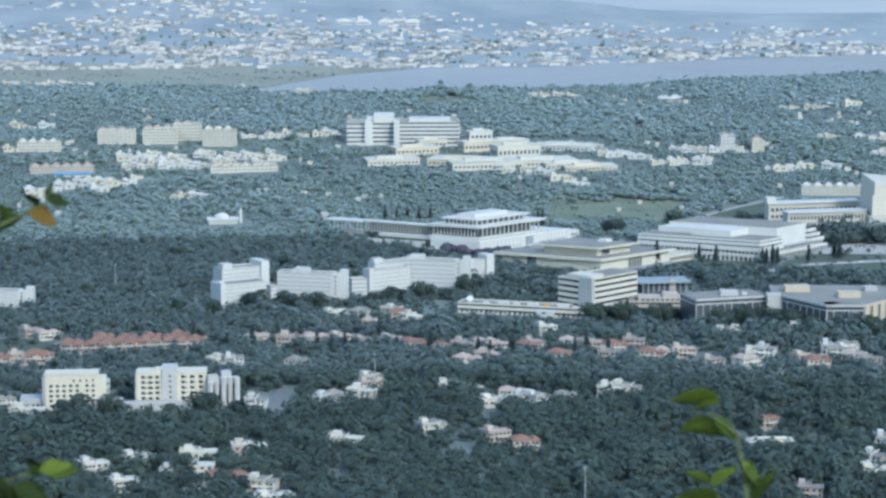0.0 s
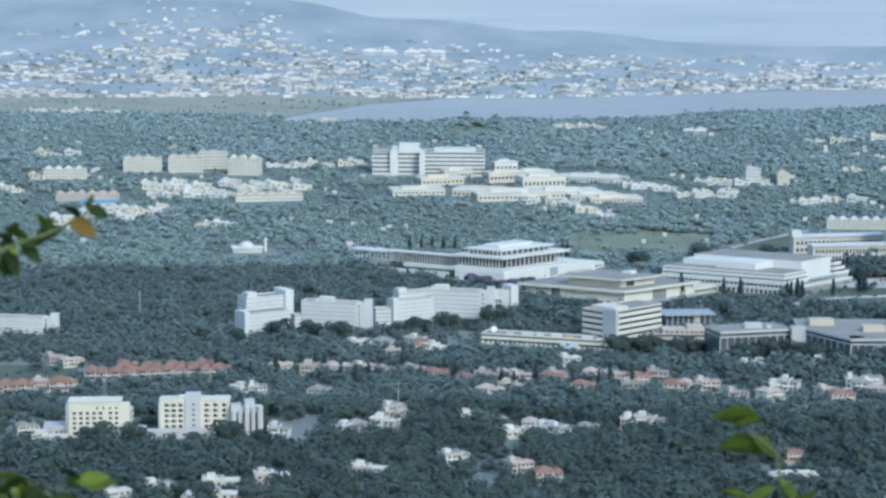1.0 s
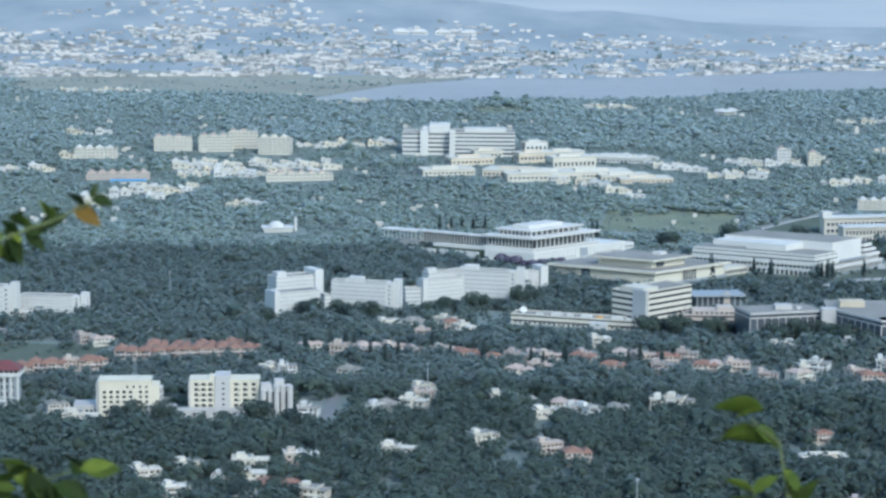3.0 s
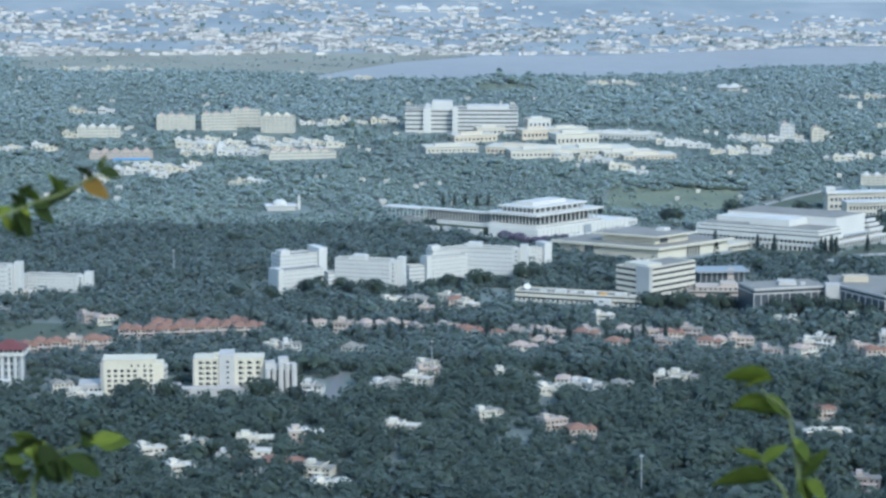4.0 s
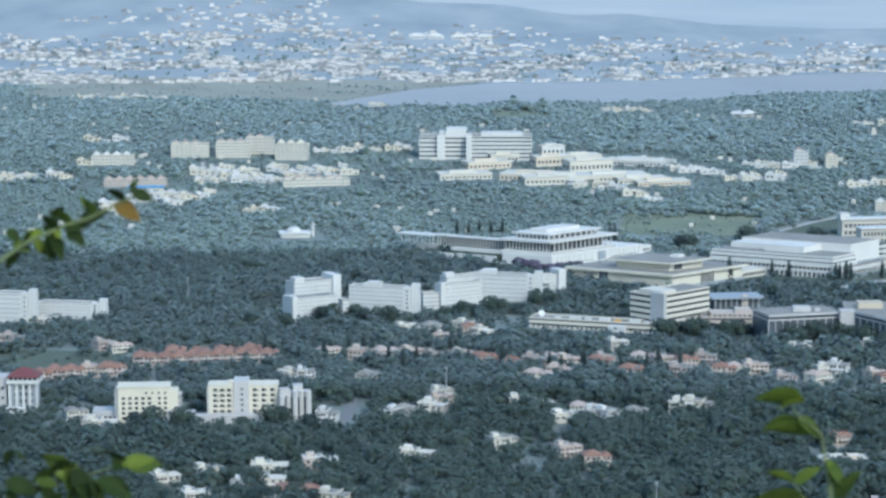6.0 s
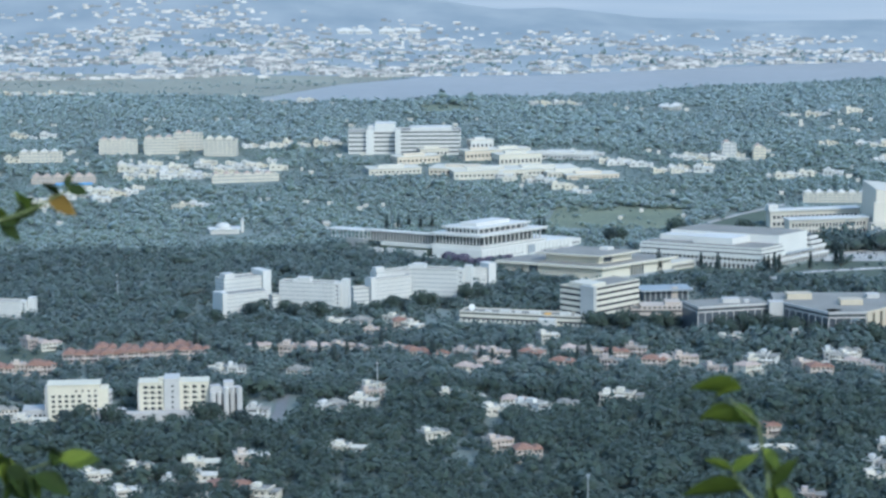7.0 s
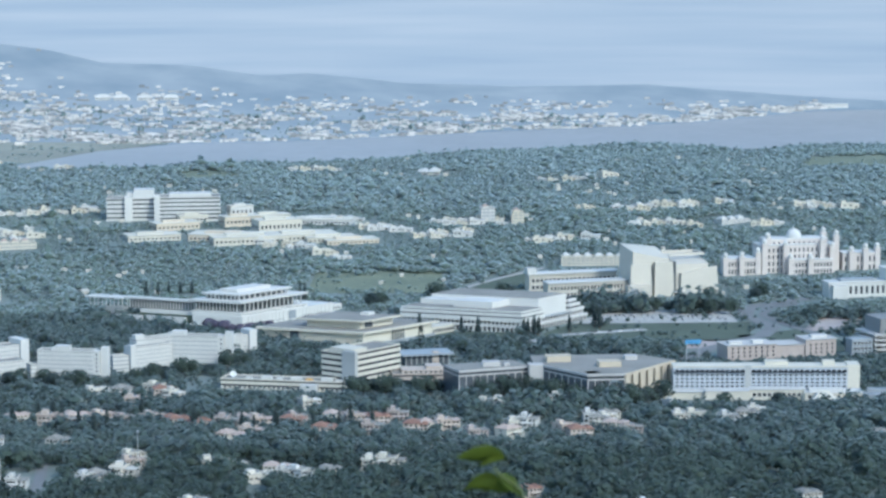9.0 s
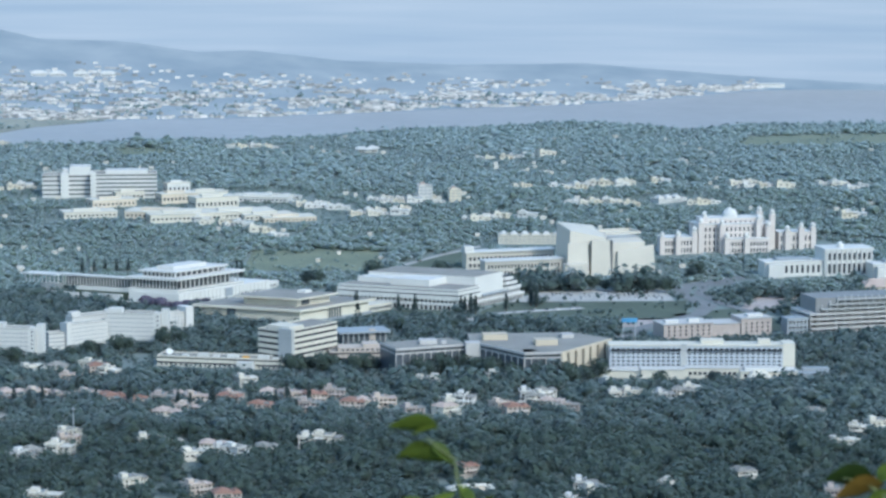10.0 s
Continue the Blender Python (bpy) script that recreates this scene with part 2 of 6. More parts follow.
def parapet(parent, x0, y0, z1, x1, y1, wall, roof, t=0.5, h=1.0, over=0.0):
    boxes("roof", [(x0, y0, z1 - 0.4, x1, y1, z1)], roof, parent, "flat roof")
    a, b, c, d = x0 - over, y0 - over, x1 + over, y1 + over
    boxes("parapet", [(a, b, z1, c, b + t, z1 + h), (a, d - t, z1, c, d, z1 + h), (a, b + t, z1, a + t, d - t, z1 + h), (c - t, b + t, z1, c, d - t, z1 + h)], wall, parent)


def hip(name, x0, y0, z, x1, y1, h, mat, parent, over=0.6):
    bm = bmesh.new()
    x0, y0, x1, y1 = x0 - over, y0 - over, x1 + over, y1 + over
    r = min(x1 - x0, y1 - y0) / 2 * 0.9
    add_box(bm, x0, y0, z - 0.25, x1, y1, z)
    b = [bm.verts.new(p) for p in ((x0, y0, z + .002), (x1, y0, z + .002), (x1, y1, z + .002), (x0, y1, z + .002))]
    if x1 - x0 > y1 - y0:
        t = [bm.verts.new(p) for p in ((x0 + r, (y0 + y1) / 2, z + h), (x1 - r, (y0 + y1) / 2, z + h))]
        fs = ((b[0], b[1], t[1], t[0]), (b[1], b[2], t[1]), (b[2], b[3], t[0], t[1]), (b[3], b[0], t[0]))
    else:
        t = [bm.verts.new(p) for p in (((x0 + x1) / 2, y0 + r, z + h), ((x0 + x1) / 2, y1 - r, z + h))]
        fs = ((b[0], b[1], t[0]), (b[1], b[2], t[1], t[0]), (b[2], b[3], t[1]), (b[3], b[0], t[0], t[1]))
    for f in fs:
        bm.faces.new(f)
    return part(name, bm, mat, parent, "hipped tile roof")


def lathe(bm, prof, cx, cy, seg=12):
    rings = [[bm.verts.new((cx + r * math.cos(k * math.tau / seg), cy + r * math.sin(k * math.tau / seg), z)) for k in range(seg)] for r, z in prof]
    for a_, b_ in zip(rings, rings[1:]):
        for k in range(seg):
            bm.faces.new((a_[k], a_[(k + 1) % seg], b_[(k + 1) % seg], b_[k]))
    bm.faces.new(rings[-1])


# ---- ground ----
CREST_B = (-14, -9, -6.7, -5, -3.4, -2.2, -0.4, 1.3, 2.4, 3.4, 4.6, 7, 10, 13, 17, 22)
CREST_Z = (150, 175, 190, 178, 160, 135, 130, 108, 112, 104, 92, 84, 90, 70, 55, 52)
SHORE_B = (-14, -2.3, 2, 4.7, 7, 9.8, 12.3, 13.6, 15, 22)
SHORE_D = (4000, 3960, 3990, 4085, 4185, 4300, 4500, 4680, 4740, 4780)


def ground_height(x, y):
    """A hillside under the viewpoint, a plain, a gentle rise to the lake's level and the hills beyond it."""
    d = math.hypot(x, y)
    if d < 1250:
        return 372 * (1 - d / 1250) ** 2
    if d < 2500:
        return 0.0
    if d < 3600:
        s = (d - 2500) / 1100
        return 50 * s * s * (3 - 2 * s)
    b = math.degrees(math.atan2(x, y))
    st, cz = float(np.interp(b, SHORE_B, SHORE_D)), float(np.interp(b, CREST_B, CREST_Z))
    if d < st:
        return 50.0
    s = (d - st) / (4870 - st)
    if s <= 1:
        return 50 + (cz - 50) * (0.35 * s + 0.65 * s * s)
    return cz - (d - 4870) * 0.5


def polar_sheet(name, radii, angles, height, mat, closed):
    verts, faces = [], []
    na = len(angles)
    for r in radii:
        for a_ in angles:
            x, y = r * math.sin(radians(a_)), r * math.cos(radians(a_))
            verts.append((x, y, height(x, y)))
    for i in range(len(radii) - 1):
        for j in range(na if closed else na - 1):
            k = (j + 1) % na
            faces.append((i * na + j, (i + 1) * na + j, (i + 1) * na + k, i * na + k))
    me = bpy.data.meshes.new(name)
    me.from_pydata(verts, [], faces)
    me.materials.append(mat)
    for p in me.polygons:
        p.use_smooth = True
    return new(name, me)


def build_ground():
    angles = [-180, -150, -120, -90, -60, -40, -25] + [-14 + 0.5 * i for i in range(73)] + [30, 45, 60, 90, 120, 150]
    radii = [0, 3, 8, 20, 50, 100, 200, 350, 500, 700, 900, 1050, 1150, 1250] + list(range(1290, 3600, 45)) + list(range(3600, 4960, 50))
    tagged(polar_sheet("ground", radii, angles, lambda x, y: min(ground_height(x, y), 50.0 if x * x + y * y > 9e6 else 999) - 0.15, M_EARTH, True),
           "dark wooded earth of the plain and hillside", "ground", kind="structure")
    far = [-14 + 0.25 * i for i in range(145)]
    def hills(x, y):
        b = math.degrees(math.atan2(x, y))
        lumps = noise.noise(Vector((x * .004, y * .004, 1))) * 2 + noise.noise(Vector((x * .012, y * .012, 5))) * 1
        d = math.hypot(x, y)
        edge = max(0.0, min(1.0, (d - float(np.interp(b, SHORE_B, SHORE_D))) / 200))
        return ground_height(x, y) + .05 + lumps * edge
    # glowing haze-coloured sheet, which also covers the strip along the far shore
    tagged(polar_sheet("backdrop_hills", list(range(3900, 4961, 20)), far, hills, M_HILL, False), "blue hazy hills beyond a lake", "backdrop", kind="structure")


def patch(name, quad, mat, label, category, lift=0.35, nu=14, nv=10, clear=True):
    """A field, road or yard that follows the ground: four corners in order round it."""
    (ax, ay), (bx, by), (cx, cy), (dx, dy) = quad
    verts, faces = [], []
    for j in range(nv + 1):
        for i in range(nu + 1):
            u, v = i / nu, j / nv
            x = (ax * (1 - u) + bx * u) * (1 - v) + (dx * (1 - u) + cx * u) * v
            y = (ay * (1 - u) + by * u) * (1 - v) + (dy * (1 - u) + cy * u) * v
            verts.append((x, y, ground_height(x, y) + lift))
    for j in range(nv):
        for i in range(nu):
            k = j * (nu + 1) + i
            faces.append((k, k + 1, k + nu + 2, k + nu + 1))
    me = bpy.data.meshes.new(name)
    me.from_pydata(verts, [], faces)
    me.materials.append(mat)
    if clear:
        CLEAR.append(quad)
    return tagged(new(name, me), label, category, kind="structure")


CLEAR = []           # open quads kept free of trees


def ribbon(name, pts, width, mat, label, category, lift=0.5):
    """A road along a line of points."""
    verts, faces = [], []
    P = [Vector(p) for p in pts]
    line = []
    for i in range(len(P) - 1):
        for k in range(8):
            line.append(P[i].lerp(P[i + 1], k / 8))
    line.append(P[-1])
    for i, p in enumerate(line):
        t = (line[min(i + 1, len(line) - 1)] - line[max(i - 1, 0)]).normalized()
        n = Vector((-t.y, t.x)) * width / 2
        for q in (p + n, p - n):
            verts.append((q.x, q.y, ground_height(q.x, q.y) + lift))
        if i:
            faces.append((2 * i - 2, 2 * i - 1, 2 * i + 1, 2 * i))
    for i in range(len(P) - 1):
        t = (P[i + 1] - P[i]).normalized()
        n = Vector((-t.y, t.x)) * (width / 2 + 5)
        CLEAR.append([tuple(P[i] + n), tuple(P[i + 1] + n), tuple(P[i + 1] - n), tuple(P[i] - n)])
    me = bpy.data.meshes.new(name)
    me.from_pydata(verts, [], faces)
    me.materials.append(mat)
    return tagged(new(name, me), label, category, kind="structure")


build_ground()

# ---- lake, fields, roads ----
LAKE = [(-282, 3581), (-67, 3557), (93, 3599), (257, 3653), (389, 3748), (522, 3807), (665, 3860), (757, 3786), (812, 3718), (924, 3827), (1033, 3834), (1312, 3909),
        (1570, 4700), (1430, 4730), (1240, 4680), (1099, 4554), (962, 4410), (735, 4250), (512, 4165), (336, 4082), (149, 3995), (-21, 3985), (-156, 3850)]


def build_lake():
    bm = bmesh.new()
    f = bm.faces.new([bm.verts.new((x, y, 50.25)) for x, y in LAKE])
    f.normal_update()
    if f.normal.z < 0:
        f.normal_flip()
    bmesh.ops.triangulate(bm, faces=bm.faces[:])
    me = bpy.data.meshes.new("lake")
    bm.to_mesh(me)
    bm.free()
    me.materials.append(M_WATER)
    return tagged(new("lake", me), "wide pale lake under a hazy sky", "lake", kind="structure")


build_lake()
patch("mudflat", [(-713, 3700), (-200, 3650), (-60, 3990), (-764, 4030)], M_MUD, "pale grassy mudflat at the lake's end", "mudflat", 0.15)
patch("field", [(104, 2629), (250, 2613), (257, 2757), (121, 2753)], M_DRY, "yellow-green rough meadow among woods", "meadow")
patch("field", [(259, 2613), (364, 2632), (384, 2733), (333, 2721)], M_GRASS, "green meadow beside a pale track", "meadow")
patch("field", [(-34, 3442), (51, 3442), (36, 3513), (-31, 3513)], M_DRY, "pale clearing in far woods", "meadow")
patch("field", [(823, 3474), (1119, 3479), (1183, 3680), (875, 3622)], M_DRY, "yellow field by the lake shore", "meadow")
patch("field", [(-61, 2594), (33, 2594), (33, 2619), (-49, 2619)], M_GRASS, "garden lawn", "lawn")
patch("field", [(-8, 2386), (45, 2397), (31, 2468), (-13, 2454)], M_GRASS, "green lawn slope before a palace", "lawn")
patch("lawn", [(293, 2311), (499, 2278), (525, 2396), (348, 2400)], M_GRASS, "green lawn beside a car park", "lawn")
patch("lawn", [(192, 2335), (285, 2322), (297, 2355), (229, 2365)], M_GRASS, "green lawn before a parliament", "lawn")
patch("lawn", [(491, 2312), (548, 2195), (598, 2226), (564, 2348)], M_GRASS, "green plot behind a hotel", "lawn")
patch("lawn", [(-394, 1896), (-306, 1887), (-306, 1970), (-411, 1977)], M_GRASS, "green plot beside row houses", "lawn", 0.2)
patch("car_park", [(351, 2404), (513, 2394), (518, 2472), (406, 2483)], M_PAVE, "pale paved car park", "car park", 0.4)
patch("earth_plot", [(418, 2243), (467, 2249), (502, 2291), (438, 2292)], M_BRICK, "bare reddish earth plot", "earth")
patch("earth_plot", [(560, 2331), (670, 2353), (690, 2423), (596, 2413)], M_BRICK, "reddish earth of a building site", "earth")
ribbon("road", [(416, 2187), (455, 2244), (517, 2309), (540, 2362), (528, 2437), (542, 2487), (587, 2517), (614, 2535)], 16, M_ASPHALT, "grey curving dual road", "road")
ribbon("road", [(575, 2302), (555, 2374), (546, 2435), (562, 2485), (602, 2508)], 10, M_ASPHALT, "grey slip road", "road")
ribbon("road", [(203, 2277), (280, 2280), (334, 2335), (416, 2359)], 11, M_PAVE, "pale avenue past a parliament", "road")
ribbon("road", [(267, 2637), (312, 2694), (371, 2754)], 6, M_PAVE, "pale track through a meadow", "road")
ribbon("road", [(-117, 1700), (-116, 1746), (-117, 1795)], 8, M_ASPHALT, "grey street between trees", "road")


# ---- large buildings ----
def secretariat(x, y, z, turn, w, d, h, floors=7, ends="lr", penthouse=0):
    """A long slab of offices with ribbed fronts and blank white end towers."""
    t = thing("office_block", x, y, z, turn, "long white office slab with blank stair towers", "office building", "secretariat blocks")
    banded(t, 0, 0, 0, w, d, h, floors, M_WHITE, M_SHADE, 0.8, 0.35)
    long_x = w > d
    n = int(max(w, d) / 3.2)
    columns(t, "x" if long_x else "y", 1.5, max(w, d) - 1.5, n, 0, h, 0.5, 0.1, M_WHITE, "fin")
    if long_x:
        if "l" in ends:
            boxes("stair_tower", [(-3.5, -1.2, 0, 1.2, d * 0.5, h + 2.5), (-2.0, d * 0.5, 0, 1.2, d + 1.0, h + 1.2)], M_WHITE, t, "blank white stair tower")
        if "r" in ends:
            boxes("stair_tower", [(w - 2.0, -3.0, 0, w + 6, d + 2, h + 5.0)], M_WHITE, t, "blank white stair tower")
    else:
        if "r" in ends:
            boxes("stair_tower", [(0.5, -5.5, 0, 8, 0.3, h + 1.2)], M_WHITE, t, "blank white stair tower")
            boxes("stair_tower", [(3.0, -12.0, 0, 10, -5.8, h + 4.0)], M_WHITE, t, "blank white stair tower")
        for i in range(floors):
            windows(t, "y", -4.6, -1.2, 1, i * h / floors + 0.9, 1.5, 1.3, 0.47)
        if "l" in ends:
            boxes("stair_tower", [(-1.5, d - 2, 0, w + 2.5, d + 5, h + 3.0)], M_WHITE, t, "blank white stair tower")
    if penthouse:
        p0 = penthouse
        if long_x:
            boxes("plant_room", [(w * p0, d * 0.25, h, w * p0 + 9, d * 0.8, h + 4.2)], M_WHITE, t, "white rooftop plant room")
        else:
            boxes("plant_room", [(w * 0.2, d * p0, h, w * 0.8, d * p0 + 12, h + 4.2)], M_WHITE, t, "white rooftop plant room")
            boxes("vent_box", [(w * 0.3, d * p0 + 12.6, h, w * 0.7, d * p0 + 16, h + 2.4)], M_WHITE, t)
    keep_clear(x, y, turn, -5, -5, w + 8, d + 5)
    return t


secretariat(-184.9, 2106.7, 0.0, 32, 40.3, 19.9, 19.6, 6, "l")
secretariat(-192.1, 2174.0, 0.0, 32, 38.7, 17.3, 22.1, 6, "r", 0.08)
secretariat(-95.2, 2131.5, 0.0, 75, 14, 49.1, 25.0, 7, "r", 0.45)
secretariat(-62.3, 2176.9, 0.0, 34, 39.3, 11.0, 20.6, 6, "l")
secretariat(-60.7, 2209.3, 0.0, 34, 42.9, 11.2, 21.9, 6, "", 0.02)
secretariat(9.9, 2191.5, 0.0, 77, 14, 40.7, 26.7, 7, "r", 0.72)
secretariat(25.3, 2245.6, 0.0, 34, 16.0, 8.9, 18.2, 6, "lr")
secretariat(-356.9, 2099.5, 0.0, 82, 14, 46.6, 15.9, 6, "r")
secretariat(-412.3, 2079.0, 0.0, 80, 14, 65.2, 27.7, 7, "r")


def link_block(x, y, z, turn, w, d, h):
    t = thing("link_block", x, y, z, turn, "low white link between office slabs", "office building", "secretariat blocks")
    banded(t, 0, 0, 0, w, d, h, 4, M_WHITE, M_SHADE, .7, .35)
    keep_clear(x, y, turn, -2, -4, w + 2, d + 2)


link_block(-80.0, 2172.0, 0.0, 20, 20.0, 9.0, 14.0)
link_block(-148.0, 2142.0, 0.0, 28, 16.0, 9.0, 13.0)


def palace(x, y, z, turn):
    """A white stepped palace: podium, two colonnaded storeys with wide eaves, and a long columned wing."""
    t = thing("palace", x, y, z, turn, "white stepped palace with colonnades and wide flat eaves", "palace")
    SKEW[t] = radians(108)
    W, D = 126.8, 54
    boxes("podium", [(0, 0, 0, W, D, 10.5), (-2, -2, 0, W + 2, D + 2, 1.2)], M_MARBLE, t, "white marble podium")
    columns(t, "x", 8, W - 6, 22, 0, 10, 0.8, -0.2, M_WHITE, "pilaster")
    boxes("gateway", [(W * 0.50, -1.2, 0, W * 0.50 + 9, 0, 9.3)], M_SHADE, t, "tall recessed entrance")
    windows(t, "x", 6, W * 0.46, 11, 1.2, 2.2, 1.8, -0.03)
    windows(t, "x", W * 0.64, W - 4, 10, 1.2, 2.2, 1.8, -0.03)
    # terrace and main storey, set back from the podium's edge
    boxes("terrace", [(2, 3, 10.5, W * 0.74, D + 4, 13.2)], M_MARBLE, t)
    windows(t, "x", 3, W * 0.73, 26, 11.3, 1.5, 1.0, 2.97)
    boxes("main_core", [(9, 10, 13.2, W * 0.66, D - 2, 22.5)], M_DUSK, t)
    columns(t, "x", 5, W * 0.70, 15, 13.2, 22.5, 1.0, 6, M_WHITE)
    columns(t, "y", 6, D, 14, 13.2, 22.5, 1.0, 5, M_WHITE)
    boxes("flat_eave", [(1, 2, 22.5, W * 0.74, D + 5, 24.6)], M_WHITE, t, "wide white flat eaves")
    boxes("upper_core", [(13, 14, 24.6, W * 0.60, D - 6, 29.0)], M_DUSK, t)
    columns(t, "x", 12, W * 0.62, 10, 24.6, 29, 1.5, 13.5, M_WHITE, "pier")
    columns(t, "y", 13.5, D - 6, 9, 24.6, 29, 1.5, 12.5, M_WHITE, "pier")
    boxes("flat_eave", [(9, 10, 29.0, W * 0.64, D - 3, 30.6)], M_WHITE, t, "wide white flat eaves")
    boxes("lantern", [(18, 20, 30.6, W * 0.50, D - 16, 34.2)], M_WHITE, t, "low white roof lantern")
    keep_clear(x, y, turn, -34, -26, W + 14, D + 6)
    # columned wing running off behind
    L = 82
    boxes("wing_roof", [(8, D + 4, 20.6, 17, D + L, 22.0)], M_WHITE, t, "thin flat wing roof")
    boxes("wing_core", [(12, D + 4, 11, 16.5, D + L - 4, 20.6)], M_DUSK, t)
    columns(t, "y", D + 6, D + L - 2, 24, 11, 20.6, 0.7, 9.5, M_WHITE)
    boxes("wing_base", [(5, D + 2, 8.2, 18, D + L * 0.75, 11)], M_MARBLE, t, "white terrace edge")
    boxes("bank", [(4, D + 2, 0, 18, D + L * 0.75, 8.2)], M_GRASS, t, "dark green grassy bank")
    boxes("pavilion_roof", [(4, D + L, 20.2, 20, D + L + 42, 21.4)], M_WHITE, t, "flat pavilion roof")
    boxes("pavilion_base", [(10, D + L + 2, 0, 16, D + L + 24, 12)], M_GREY, t, "shaded pavilion base")
    columns(t, "y", D + L + 2, D + L + 38, 9, 12, 20.2, 0.8, 8, M_WHITE)
    boxes("garden_wall", [(-7, D + 2, 0, -5, D + 45, 7.5), (-7, D + 50, 0, -5, D + 66, 7.0), (-7, D + 72, 0, -5, D + 80, 7)], M_WHITE, t, "white garden retaining wall")
    boxes("annexe", [(W, 10, 0, W + 26, 30, 6.5), (W + 4, 14, 6.5, W + 14, 28, 8.5)], M_WHITE, t)
    windows(t, "x", W + 2, W + 24, 6, 1.5, 2, 2, 9.97)
    keep_clear(x, y, turn, -30, D - 8, 30, D + 45)
    keep_clear(x, y, turn, -6, D + 45, 24, D + L + 44)


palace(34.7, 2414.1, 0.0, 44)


def parliament(x, y, z, turn, W, D):
    t = thing("parliament_building", x, y, z, turn, "white terraced parliament with banded floors and blank hall", "parliament building")
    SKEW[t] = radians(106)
    boxes("arcade_core", [(1, 1, 0, W, D, 4.2)], M_GLASS, t)
    columns(t, "x", 0.5, W, 24, 0, 4.2, 1.4, 0.5, M_WHITE, "pier")
    columns(t, "y", 4, D * 0.66, 18, 0, 4.2, 1.8, 0.5, M_WHITE, "pier")
    boxes("arcade_roof", [(-1, -1, 4.2, W + 1, D * 0.68, 6.2)], M_WHITE, t, "white deck over arcade")
    boxes("recessed_floor", [(4, 5, 6.2, W, D, 9.5)], M_GLASS, t)
    columns(t, "x", 4, W, 22, 6.2, 9.5, 1.5, 4.4, M_WHITE, "pier")
    columns(t, "y", 5, D, 30, 6.2, 9.5, 1.8, 3.4, M_WHITE, "pier")
    boxes("floor_band", [(0, 1, 9.5, W * 0.36, D + 1, 13.4)], M_MARBLE, t)
    boxes("window_strip", [(1, 2, 13.4, W * 0.35, D, 14.6)], M_GLASS, t)
    boxes("floor_band", [(0.5, 1.5, 14.6, W * 0.36, D + 1, 17.4)], M_MARBLE, t)
    boxes("window_strip", [(2, 3, 17.4, W * 0.35, D - 1, 18.3)], M_GLASS, t)
    boxes("floor_band", [(1, 2, 18.3, W * 0.36, D, 20.0)], M_MARBLE, t)
    boxes("hall", [(W * 0.36, 8, 6.2, W * 0.80, D * 0.95, 27.5), (W * 0.10, D * 0.30, 20, W * 0.36, D * 0.62, 26.5), (W * 0.2, D * 0.62, 20, W * 0.4, D * 0.95, 25)], M_WHITE, t, "blank white assembly hall")
    boxes("hall_roof", [(W * 0.37, 9, 27.5, W * 0.79, D * 0.94, 28)], M_ROOF, t)
    boxes("roof", [(2, 3, 20.0, W * 0.34, D - 2, 20.3)], M_ROOF, t)
    for i, z0 in enumerate((9.8, 14.4, 19)):
        boxes("wing_band", [(W * 0.80, 3 + i, z0, W * (1.02 - 0.05 * i), D * 0.6, z0 + 2.9)], M_WHITE, t)
        boxes("wing_strip", [(W * 0.80, 5 + i, z0 + 2.9, W * (1.0 - 0.05 * i), D * 0.6 - 1, z0 + 4.6)], M_GLASS, t)
    boxes("canopy", [(W * 0.40, 2, 9.3, W * 0.82, 8, 10.2)], M_SHADE, t)
    keep_clear(x, y, turn, -8, -12, W + 8, D + 4)


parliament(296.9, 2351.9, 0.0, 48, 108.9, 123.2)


M_STONE = material("cream_stone", (0.58, 0.54, 0.45), 0.75, 0.1, 0.06, 0.8, 0.12)


